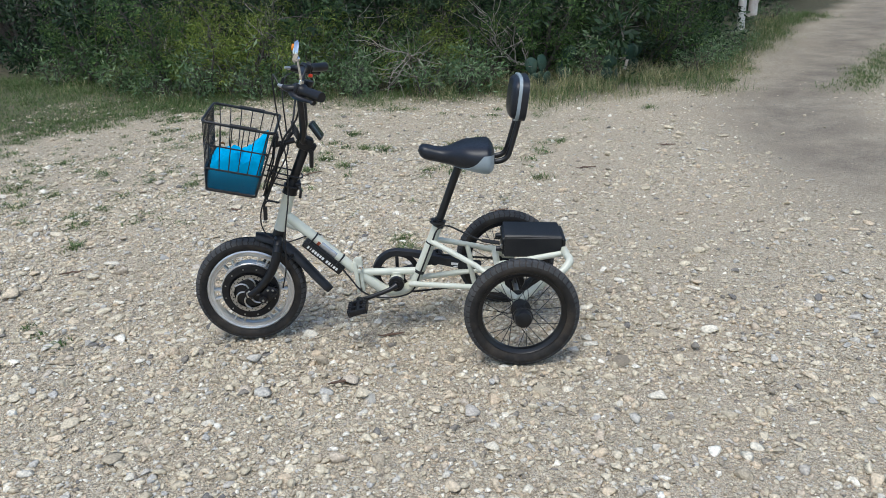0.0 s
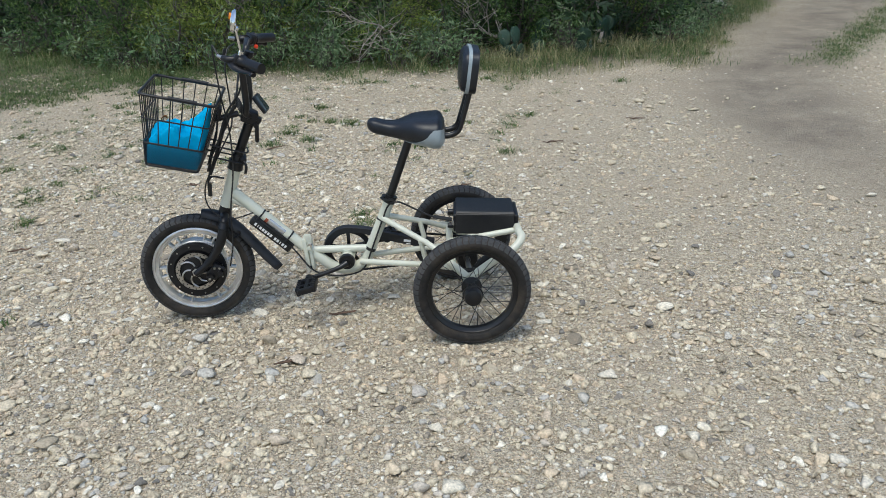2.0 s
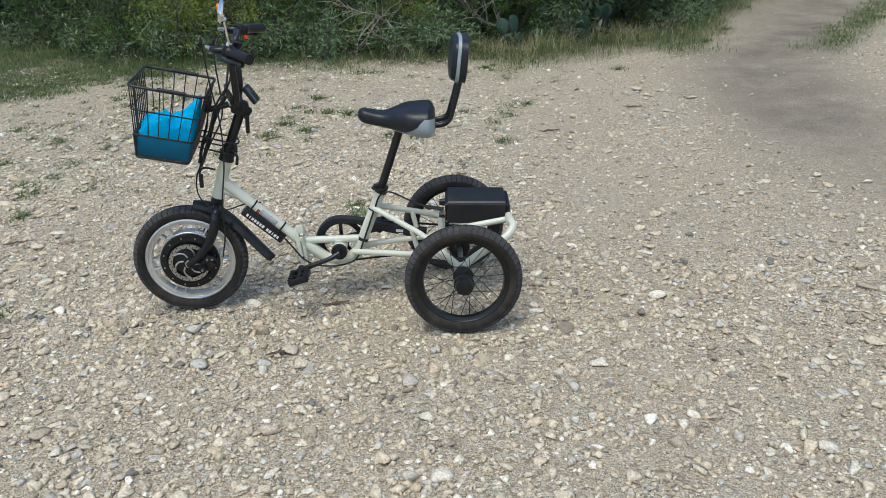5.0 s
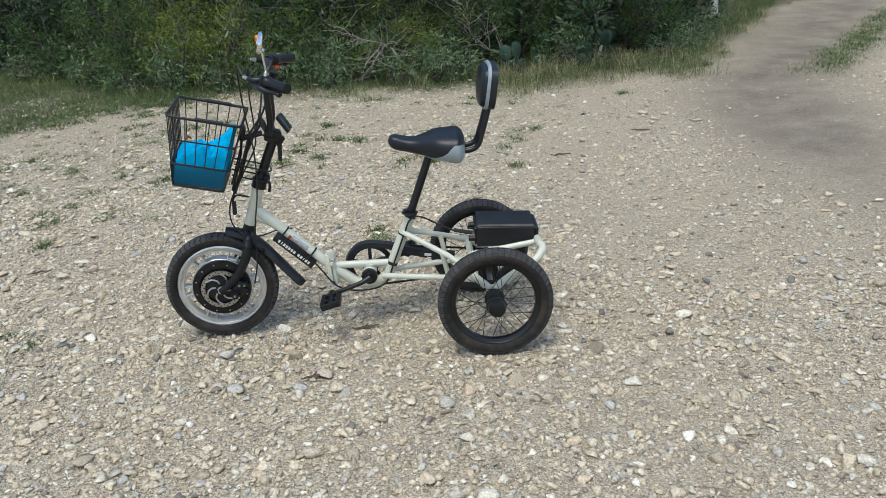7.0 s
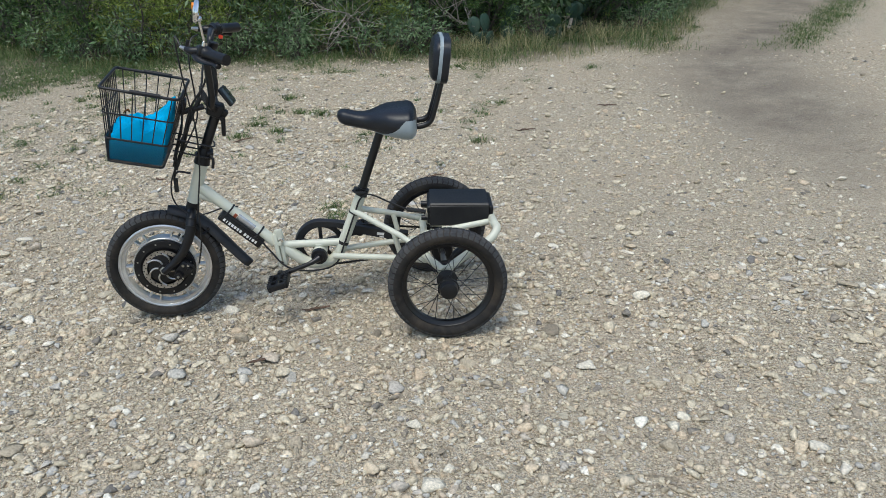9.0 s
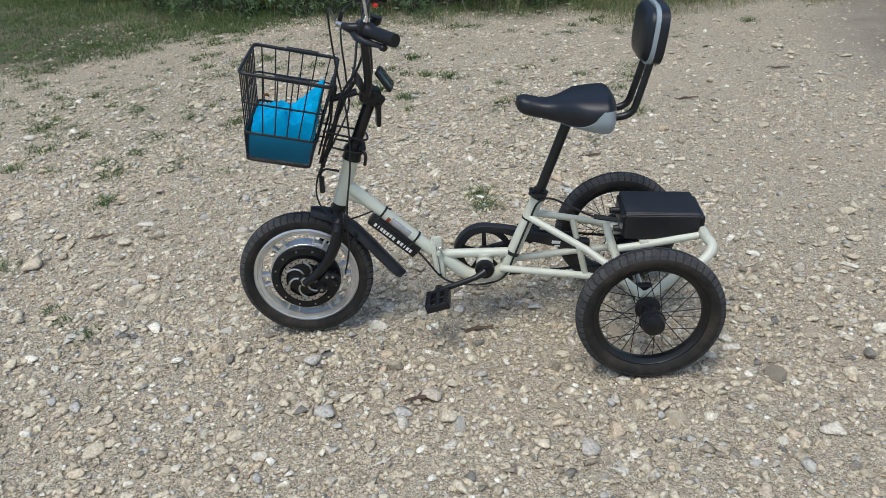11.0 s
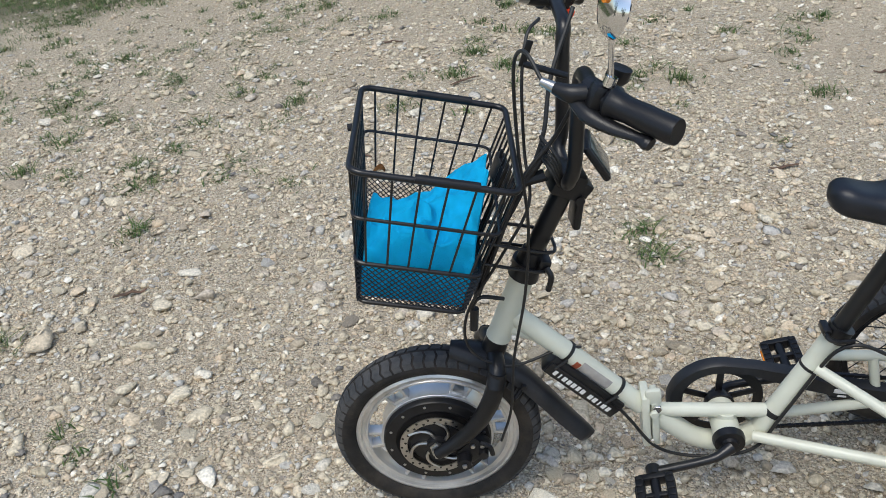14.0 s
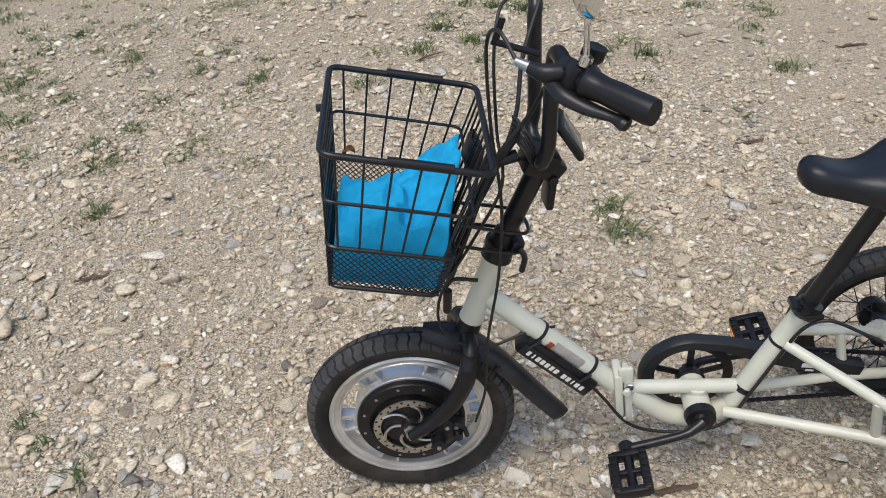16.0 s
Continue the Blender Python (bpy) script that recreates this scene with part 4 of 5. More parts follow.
bar = [(0.004, -0.018, 0.352), (0.0, -0.050, 0.366), (-0.006, -0.062, 0.40), (-0.034, -0.070, 0.48), (-0.050, -0.075, 0.526), (-0.056, -0.088, 0.548), (-0.055, -0.14, 0.559), (-0.042, -0.19, 0.567), (-0.022, -0.24, 0.577), (-0.004, -0.29, 0.587)]
whole = [grip_side(-1, a, -b, c) for a, b, c in bar[::-1]] + [grip_side(1, a, -b, c) for a, b, c in bar]
part("handlebar", tube(BM(), curve_pts(whole, 4), 0.0110, 14), BLACK, trike, "black U-shaped riser handlebar")
for sg in (-1, 1):
    def q(a, b, c):
        return grip_side(sg, a, b, c)
    g0, g1 = Vector((-0.044, 0.178, 0.564)), Vector((0.003, 0.308, 0.588))
    pts = [q(*(g0.lerp(g1, t))) for t in (0, 0.06, 0.12, 0.3, 0.5, 0.7, 0.92, 1.0)]
    part("grip", tube(BM(), pts, [0.018, 0.0215, 0.0175, 0.0155, 0.0165, 0.016, 0.0165, 0.0155], 18), BLACKM, trike, "black rubber handlebar grip")
    bm = tube(BM(), [q(-0.057, 0.122, 0.557), q(-0.053, 0.148, 0.560)], 0.0165, 16)
    tube(bm, [q(-0.06, 0.14, 0.556), q(-0.078, 0.135, 0.550), q(-0.092, 0.112, 0.548)], [0.013, 0.012, 0.008], 10, 3)
    lever = part("brake_lever_clamp", bm, BLACKM, trike, "black brake lever clamp")
    part("brake_lever", tube(BM(), [q(-0.072, 0.135, 0.543), q(-0.060, 0.18, 0.543), q(-0.040, 0.22, 0.547), q(-0.022, 0.258, 0.556), q(-0.014, 0.276, 0.558), q(-0.011, 0.284, 0.559)], [0.009, 0.0125, 0.010, 0.007, 0.0105, 0.009], 10, 4, flat=0.8), BLACKM, lever, "black curved brake lever with ball end")
    part("cable_adjuster", tube(BM(), [q(-0.092, 0.112, 0.548), q(-0.105, 0.092, 0.548)], [0.0075, 0.005], 10), STEEL, lever, "bright cable adjuster")
    bm = block(BM(), (0.040, 0.026, 0.036), Matrix.Translation(q(-0.048, 0.164, 0.562)) @ STEER.to_3x3().to_4x4(), 0.008)
    part("throttle" if sg < 0 else "switch_block", bm, BLACKM, trike, "black control block")
part("start_button", block(BM(), (0.014, 0.016, 0.012), Matrix.Translation(grip_side(1, -0.028, 0.164, 0.542)) @ STEER.to_3x3().to_4x4(), 0.003), RED, trike, "small red horn button")
part("bell", lathe(BM(), [(0, -0.014), (0.010, -0.013), (0.015, -0.006), (0.015, 0.008), (0.0, 0.009)], STEER @ pose(-0.052, -0.148, 0.580, 90, 0, 0), 24), BLACKM, trike, "small black bell")
# mirror
bm = lathe(BM(), [(0, -0.008), (0.008, -0.007), (0.008, 0.005), (0, 0.005)], STEER @ pose(-0.0785, -0.189, 0.585, 90, 0, 0), 16)
tube(bm, [st(-0.0785, -0.189, 0.585), st(-0.108, -0.200, 0.652)], 0.0036, 10)
bmesh.ops.create_uvsphere(bm, u_segments=14, v_segments=8, radius=0.0085, matrix=Matrix.Translation(st(-0.108, -0.200, 0.654)))
tube(bm, [st(-0.108, -0.200, 0.654), st(-0.116, -0.208, 0.664)], 0.0045, 10)
bmesh.ops.create_uvsphere(bm, u_segments=14, v_segments=8, radius=0.0075, matrix=Matrix.Translation(st(-0.116, -0.208, 0.664)))
mir = part("mirror_arm", bm, CHROME, trike, "chrome mirror stalk")
MM = Matrix.Translation(st(-0.124, -0.216, 0.676)) @ (STEER.to_3x3() @ Vector((0.98, 0.05, 0.10))).to_track_quat("Y", "Z").to_matrix().to_4x4()
part("mirror_shell", lathe(BM(), [(0.0, -0.008), (0.018, -0.007), (0.030, -0.003), (0.0355, 0.005), (0.034, 0.007), (0.033, 0.005), (0.033, 0.003)], MM, 36), CHROME, mir, "round chrome mirror shell")
part("mirror_glass", lathe(BM(), [(0.0, 0.0055), (0.018, 0.005), (0.0332, 0.0035), (0.0332, 0.002)], MM, 36), MIRROR, mir, "round mirror glass")
part("mirror_reflector", lathe(BM(), [(0.0, -0.0115), (0.010, -0.0105), (0.010, -0.005)], MM @ Matrix.Translation((0, 0, 0.012)), 20), ORANGE, mir, "small orange reflector")
# display
disp = part("display", block(BM(), (0.012, 0.072, 0.066), STEER @ pose(0.032, -0.012, 0.400, 0, -52, -14), 0.005), BLACKM, trike, "small display on the stem")
part("screen", block(BM(), (0.002, 0.060, 0.054), STEER @ pose(0.032, -0.012, 0.400, 0, -52, -14) @ Matrix.Translation((0.0065, 0, 0)), 0.0008), SCREEN, disp, "grey display glass")
# basket bracket and light bracket
part("lamp_bracket", tube(block(BM(), (0.010, 0.004, 0.040), STEER @ pose(-0.115, 0.02, 0.52), 0.001), [st(-0.115, 0.02, 0.505), st(-0.045, 0.02, 0.50)], 0.005, 8), BLACKM, trike, "empty lamp bracket")

# cables
def cable(pts, r=0.0026, label="black control cable"):
    part("cable", tube(BM(), [st(*p) for p in pts], r, 8, 6), CABLE, trike, label)


cable([(-0.139, -0.140, 0.548), (-0.160, -0.100, 0.566), (-0.148, -0.048, 0.52), (-0.10, -0.04, 0.40), (-0.045, -0.045, 0.28), (-0.008, -0.052, 0.15), (0.012, -0.066, 0.02), (0.045, -0.07, -0.10), (0.055, -0.068, -0.19)])
cable([(-0.085, 0.098, 0.548), (-0.105, 0.07, 0.53), (-0.10, 0.04, 0.47), (-0.06, 0.035, 0.36), (-0.045, -0.02, 0.30), (-0.065, -0.035, 0.20), (-0.085, -0.035, 0.08), (-0.055, -0.035, 0.0), (0.02, -0.045, -0.02), (0.10, -0.035, 0.02), (0.145, -0.03, 0.03)])
cable([(-0.06, -0.15, 0.565), (-0.05, -0.06, 0.50), (-0.045, -0.02, 0.42), (-0.07, -0.02, 0.34), (-0.075, -0.03, 0.24), (-0.075, -0.03, 0.12)], 0.0035)
cable([(-0.04, 0.10, 0.575), (-0.055, 0.05, 0.48), (-0.05, 0.01, 0.40), (-0.06, -0.01, 0.30), (-0.085, -0.025, 0.19), (-0.078, -0.03, 0.10)], 0.0035)
for k in range(5):
    cable([(-0.02 - 0.004 * k, 0.028, 0.36 + 0.005 * k), (-0.045 - 0.003 * k, 0.0, 0.375 + 0.008 * k), (-0.03, -0.035, 0.365 + 0.006 * k), (-0.01, -0.02, 0.34), (-0.03, 0.02, 0.335)], 0.0024)
cable([(-0.045, 0.0, 0.37), (-0.065, -0.005, 0.30), (-0.07, -0.012, 0.20), (-0.076, -0.02, 0.13)], 0.0065, "thick black cable loom")
cable([(-0.03, -0.03, 0.118), (-0.07, -0.03, 0.115), (-0.078, -0.03, 0.09), (-0.062, -0.03, 0.045)], 0.0035)
cable([(-0.074, -0.03, 0.09), (-0.062, -0.03, 0.045)], 0.0075, "black cable connector")
def loose(pts, r=0.0026):
    part("cable", tube(BM(), pts, r, 8, 6), CABLE, trike, "black cable along the frame")


loose([(-0.132, -0.02, 0.272), (-0.105, -0.024, 0.236), (-0.062, -0.03, 0.178), (-0.008, -0.03, 0.152), (0.07, -0.028, 0.148), (0.125, -0.026, 0.170), (0.158, -0.024, 0.240), (0.204, -0.024, 0.352)], 0.0032)
loose([(0.205, -0.02, 0.35), (0.228, -0.03, 0.405), (0.265, -0.035, 0.420), (0.33, -0.04, 0.388), (0.385, -0.045, 0.362), (0.45, -0.055, 0.352)], 0.0032)
loose([(0.385, -0.045, 0.362), (0.45, -0.055, 0.352)], 0.0075)

# basket on the front of the column
BSK = STEER @ Matrix.Rotation(-0.119, 4, "Z") @ Matrix.Translation((-0.1, 0, 0.2)) @ Matrix.Rotation(-0.095, 4, "Y") @ Matrix.Translation((0.1, 0, -0.2))


def basket_corner(w, sx, sy):
    """A corner of the basket at height w, sx and sy -1 or 1."""
    t = (w - 0.152) / (0.386 - 0.152)
    xa, xb = -0.277 - 0.034 * t, -0.113 + 0.034 * t
    hw = 0.126 + 0.008 * t
    return Vector((xa if sx < 0 else xb, -0.006 - 0.014 * t + sy * hw, w))


def loop(w, rad=0.02, n=5):
    pts = []
    order = [(-1, -1), (1, -1), (1, 1), (-1, 1)]
    for i, (sx, sy) in enumerate(order):
        c, p, nx_ = basket_corner(w, sx, sy), basket_corner(w, *order[i - 1]), basket_corner(w, *order[(i + 1) % 4])
        a, b = c + (p - c).normalized() * rad, c + (nx_ - c).normalized() * rad
        for k in range(n + 1):
            t = k / n
            pts.append(a * (1 - t) ** 2 + 2 * c * t * (1 - t) + b * t * t)
    return pts


basket = part("basket", tube(BM(), [BSK @ p for p in loop(0.386)], 0.0048, 10, closed=True), BLACK, trike, "black wire basket rim")
for w, r in ((0.310, 0.0026), (0.228, 0.0034), (0.152, 0.0036)):
    part("ring_wire", tube(BM(), [BSK @ p for p in loop(w, 0.016)], r, 8, closed=True), BLACK, basket)


def side_wire(a, b, f):
    p, q = basket_corner(0.386, *a).lerp(basket_corner(0.386, *b), f), basket_corner(0.228, *a).lerp(basket_corner(0.228, *b), f)
    part("wire", tube(BM(), [BSK @ p, BSK @ q], 0.0019, 6), BLACK, basket)


for f in [0.09 + 0.164 * k for k in range(6)]:
    side_wire((-1, -1), (1, -1), f)
    side_wire((-1, 1), (1, 1), f)
for f in [0.07 + 0.0955 * k for k in range(10)]:
    side_wire((-1, -1), (-1, 1), f)
    side_wire((1, -1), (1, 1), f)


def mesh_panel(c00, c10, c11, c01, nu, nv):
    """Expanded metal: two sets of crossing thin strips."""
    bm = BM()
    def at(u, v):
        return BSK @ (c00.lerp(c10, u).lerp(c01.lerp(c11, u), v))
    for sg in (1, -1):
        for k in range(-nv, nu + nv):
            u0, u1, v0, v1 = k / nu, (k + nv) / nu, 0.0, 1.0
            if u0 < 0:
                v0 = -u0 * nu / nv
                u0 = 0
            if u1 > 1:
                v1 = 1 - (u1 - 1) * nu / nv
                u1 = 1
            if v1 - v0 < 0.02:
                continue
            if sg < 0:
                v0, v1 = 1 - v0, 1 - v1
            tube(bm, [at(u0, v0), at(u1, v1)], 0.0009, 4)
    return part("mesh_panel", bm, BLACK, basket, "black expanded metal panel", smooth=False)


lo, hi = 0.152, 0.228
order = [(-1, -1), (1, -1), (1, 1), (-1, 1)]
for i in range(4):
    a, b = order[i], order[(i + 1) % 4]
    mesh_panel(basket_corner(lo, *a), basket_corner(lo, *b), basket_corner(hi, *b), basket_corner(hi, *a), 18 if i % 2 == 0 else 28, 8)
mesh_panel(basket_corner(lo, -1, -1), basket_corner(lo, 1, -1), basket_corner(lo, 1, 1), basket_corner(lo, -1, 1), 18, 28)
for sy in (-1, 1):
    a, b = basket_corner(0.388, -1, sy), basket_corner(0.388, 1, sy)
    part("basket_grip", tube(BM(), [BSK @ a.lerp(b, 0.38), BSK @ a.lerp(b, 0.76)], 0.0068, 10), BLACKM, basket, "black plastic sleeve on the rim")
part("basket_hook", tube(BM(), [BSK @ (basket_corner(0.370, -1, 0.2)), BSK @ (basket_corner(0.370, -1, 0.2) + Vector((-0.014, 0, -0.004)))], 0.006, 8), BLACKM, basket)
bm = block(BM(), (0.016, 0.06, 0.045), STEER @ pose(-0.092, 0.02, 0.325), 0.004)
tube(bm, [st(-0.092, 0.0, 0.31), st(-0.03, 0.0, 0.345)], 0.010, 8)
part("basket_bracket", bm, BLACKM, trike, "black basket mounting bracket")
for w0, w1, rr in ((0.225, 0.225, 0.003), (0.185, 0.185, 0.003)):
    part("basket_stay", tube(BM(), [st(-0.10, -0.03, w0), st(-0.02, -0.035, w1), st(0.02, -0.03, w1), st(0.028, 0.0, w1), st(0.02, 0.03, w1), st(-0.02, 0.035, w1), st(-0.10, 0.03, w0)], rr, 8, 4), BLACK, trike, "thin black wire stay")
for sy in (-0.03, 0.03):
    part("basket_rail", tube(BM(), [st(-0.098, sy, 0.36), st(-0.085, sy, 0.26), st(-0.088, sy, 0.13)], 0.003, 8), BLACK, trike)

# towel lying in the basket
def towel_top(u, v):
    """Height of the heap over the basket's floor; u towards the column, v away from it, 0 to 1."""
    heap = 0.090 + 0.042 * math.exp(-((u - 0.92) ** 2 / 0.05 + (v - 0.55) ** 2 / 0.10)) * 2.3
    heap += 0.030 * math.exp(-((u - 0.45) ** 2 / 0.10 + (v - 0.25) ** 2 / 0.12))
    heap -= 0.075 * frac(v, 0.55, 0.95) * frac(0.75 - u, 0, 0.4)
    p = Vector((u * 3.1, v * 3.4, 0.7))
    heap += 0.024 * noise.noise(p * 1.3) + 0.020 * (0.5 - abs(noise.noise(p * 2.2 + Vector((5, 1, 0))))) + 0.005 * noise.noise(p * 5)
    return max(0.012, heap)


towel = BM()
N = 64
tg, bg = [], []
for i in range(N + 1):
    rt, rb = [], []
    for j in range(N + 1):
        u, v = i / N, j / N
        edge = min(u, 1 - u, v, 1 - v)
        h = 0.014 + (towel_top(u, v) - 0.014) * min(1, (edge / 0.07)) ** 0.45
        w = 0.157 + h
        def spot(hh):
            c = [basket_corner(hh, sx, sy) for sx, sy in order]
            k = 0.93
            uu, vv_ = 0.5 + (u - 0.5) * k, 0.5 + (v - 0.5) * k
            return c[0].lerp(c[1], uu).lerp(c[3].lerp(c[2], uu), vv_)
        rt.append(towel.verts.new(BSK @ spot(w)))
        rb.append(towel.verts.new(BSK @ spot(0.1565)))
    tg.append(rt)
    bg.append(rb)
for i in range(N):
    for j in range(N):
        towel.faces.new((tg[i][j], tg[i + 1][j], tg[i + 1][j + 1], tg[i][j + 1]))
        towel.faces.new((bg[i][j], bg[i][j + 1], bg[i + 1][j + 1], bg[i + 1][j]))
for k in range(N):
    towel.faces.new((tg[k][0], bg[k][0], bg[k + 1][0], tg[k + 1][0]))
    towel.faces.new((tg[k][N], tg[k + 1][N], bg[k + 1][N], bg[k][N]))
    towel.faces.new((tg[0][k], tg[0][k + 1], bg[0][k + 1], bg[0][k]))
    towel.faces.new((tg[N][k], bg[N][k], bg[N][k + 1], tg[N][k + 1]))
tagged(part("towel", towel, TOWEL), "bright turquoise terry towel bundled in the wire basket", "towel")
bm = BM()
LC = basket_corner(0.232, -1, 1) + Vector((0.022, -0.012, 0.004))
lv = [[bm.verts.new(BSK @ (LC + Vector((0.022 * (s - 0.5), 0.010 * q * math.sin(math.pi * s) - 0.004, 0.006 * abs(q) + 0.012 * math.sin(2.5 * s))))) for q in (-1, 0, 1)] for s in np.linspace(0.02, 0.98, 8)]
for i in range(7):
    for k in range(2):
        bm.faces.new((lv[i][k], lv[i][k + 1], lv[i + 1][k + 1], lv[i + 1][k]))
bmesh.ops.solidify(bm, geom=list(bm.faces), thickness=0.0012)
tagged(part("dry_leaf", bm, LEAFB), "curled dry brown leaf caught in the basket", "leaf")

# ---- plants ----
def leaf_cloud(rng, centres, radii, per, size, narrow, droop=0.2):
    """Vertices and faces of folded leaves round clump centres."""
    n = len(centres) * per
    c = np.repeat(np.array(centres), per, 0)
    r = np.repeat(np.array(radii), per)
    d = rng.normal(0, 1, (n, 3))
    d /= np.linalg.norm(d, axis=1, keepdims=True)
    p = c + d * (r * rng.uniform(0.25, 1.0, n) ** 0.6)[:, None] * np.array([1, 1, 0.8])
    ax = d + rng.normal(0, 0.7, (n, 3)) + np.array([0, 0, -droop])
    ax /= np.linalg.norm(ax, axis=1, keepdims=True)
    s = np.cross(ax, rng.normal(0, 1, (n, 3)))
    s /= np.linalg.norm(s, axis=1, keepdims=True)
    L = (size * rng.uniform(0.6, 1.4, n))[:, None]
    W = L * narrow * 0.5
    v = np.stack([p, p + ax * L * 0.5 + s * W, p + ax * L, p + ax * L * 0.5 - s * W], 1).reshape(-1, 3)
    f = np.arange(n * 4).reshape(-1, 4)
    return v, f


def np_mesh(name, v, f, material, parent=None):
    k = f.shape[1]
    me = bpy.data.meshes.new(name)
    me.vertices.add(len(v))
    me.vertices.foreach_set("co", v.astype(np.float32).ravel())
    me.loops.add(f.size)
    me.loops.foreach_set("vertex_index", f.astype(np.int32).ravel())
    me.polygons.add(len(f))
    me.polygons.foreach_set("loop_start", np.arange(0, f.size, k, dtype=np.int32))
    me.update()
    me.validate()
    me.materials.append(material)
    ob = new(name, me)
    if parent:
        ob.parent = parent
    return ob


def shrub(name, label, category, seed, height, spread, stems, leaf, narrow, per, material, bark=BARK, low=0.08):
    """A bush: several stems that fork, with clumps of leaves along them."""
    rg = np.random.default_rng(seed)
    ob = thing(name, label, category)
    bm, cs, rs = BM(), [], []
    for k in range(stems):
        a = rg.uniform(0, 6.283)
        p = Vector((0.06 * math.cos(a), 0.06 * math.sin(a), -0.03))
        d = Vector((math.cos(a) * rg.uniform(0.1, 0.8) * spread, math.sin(a) * rg.uniform(0.1, 0.8) * spread, height * rg.uniform(0.6, 1.0)))
        pts = [p + d * t + Vector(rg.normal(0, 0.05, 3)) * spread * t for t in np.linspace(0, 1, 6)]
        tube(bm, pts, [0.012 * (0.5 + height), 0.003], 6, 2)
        for t in np.linspace(low, 1, 7):
            q = p + d * t
            b = q + Vector((rg.normal(0, 0.30) * spread, rg.normal(0, 0.30) * spread, rg.normal(0.04, 0.10)))
            tube(bm, [q, (q + b) / 2 + Vector((0, 0, 0.03)), b], [0.005, 0.0015], 4)
            if b.z > 0.03:
                cs.append(b)
                rs.append(rg.uniform(0.10, 0.22) * (0.5 + 0.5 * spread))
    part("trunk", bm, bark, ob, "grey twiggy branching stem")
    v, f = leaf_cloud(rg, [c[:] for c in cs], rs, per, leaf, narrow)
    v[:, 2] = np.maximum(v[:, 2], 0.004)
    np_mesh("crown", v, f, material, ob)
    return ob


def plant_row(first, places, seed):
    """Copies of a plant at (x, y, size), turned at random."""
    rg = random.Random(seed)
    for i, (x, y, s) in enumerate(places):
        m = pose(x, y, 0, rg.uniform(-5, 5), rg.uniform(-5, 5), rg.uniform(0, 360))
        if i == 0:
            first.scale = (s, s, s)
            first.matrix_basis = m @ Matrix.Diagonal((s, s, s, 1))
        else:
            ob = copy_thing(first, m)
            ob.scale = (s * rg.uniform(0.85, 1.15), s * rg.uniform(0.85, 1.15), s * rg.uniform(0.85, 1.15))


olive = shrub("shrub", "loose olive-green shrub at the wood's edge", "shrub", 1, 1.1, 0.75, 9, 0.045, 0.28, 70, LEAVES[0])
yellow = shrub("shrub", "bright yellow-green feathery shrub at the wood's edge", "shrub", 2, 0.85, 0.6, 9, 0.040, 0.16, 110, LEAVES[2])
dark = shrub("shrub", "dark green dense shrub in the wood's shade", "shrub", 3, 1.5, 1.0, 10, 0.05, 0.35, 80, LEAVES[1])
weed = shrub("weed", "pale grey-green broad-leaved weed in the grass", "weed", 5, 0.34, 0.38, 7, 0.060, 0.24, 16, LEAVES[3])
tree = shrub("tree", "dark juniper tree with low branches", "tree", 7, 3.4, 1.6, 12, 0.075, 0.3, 130, LEAVES[1], low=0.10)


def along(xs, off, sizes):
    return [(x, float(wood_edge(x)) + o, s) for x, o, s in zip(xs, off, sizes)]


for t_ob, g_name in ((olive, "shrubs along the wood"), (yellow, "shrubs along the wood"), (dark, "shrubs along the wood"), (weed, "weeds along the wood"), (tree, "trees of the wood")):
    t_ob["group"] = g_name
plant_row(olive, along([-3.9, -3.2, -1.3, 0.0, 0.75, 1.9, 3.3, 4.1, 5.8, -0.6, 5.2, 6.8, -2.6, 1.35, 2.7], [0.5, 0.6, 0.45, 0.5, 0.75, 1.1, 1.2, 2.4, 3.0, 0.35, 3.0, 2.6, 0.5, 1.1, 1.1], [0.9, 1.0, 0.75, 0.7, 0.8, 0.85, 0.7, 1.0, 1.1, 0.55, 1.0, 1.1, 0.8, 0.7, 0.75]), 1)
plant_row(yellow, along([-2.1, -1.75, -0.9, -3.0, 0.35, 2.6, 4.0, -2.35, 0.1], [0.25, 0.45, 0.6, 0.45, 0.6, 1.1, 2.4, 0.7, 0.9], [1.0, 1.15, 0.9, 0.6, 0.8, 0.6, 0.7, 1.0, 0.9]), 2)
plant_row(dark, along([-4.6, -3.6, -2.7, -1.9, -1.0, -0.2, 0.6, 1.4, 2.1, 2.8, 3.7, 4.7, 5.8, 1.0, 6.8, 2.5, -1.5, 0.2], [1.5, 1.6, 1.4, 1.4, 1.3, 1.3, 1.5, 1.5, 1.6, 1.4, 2.4, 3.4, 3.6, 1.1, 3.5, 1.1, 1.1, 1.1], [1.1, 1.0, 0.9, 1.0, 1.0, 1.0, 1.0, 1.0, 1.0, 1.0, 1.0, 1.1, 1.2, 0.6, 1.2, 0.6, 0.7, 0.7]), 3)
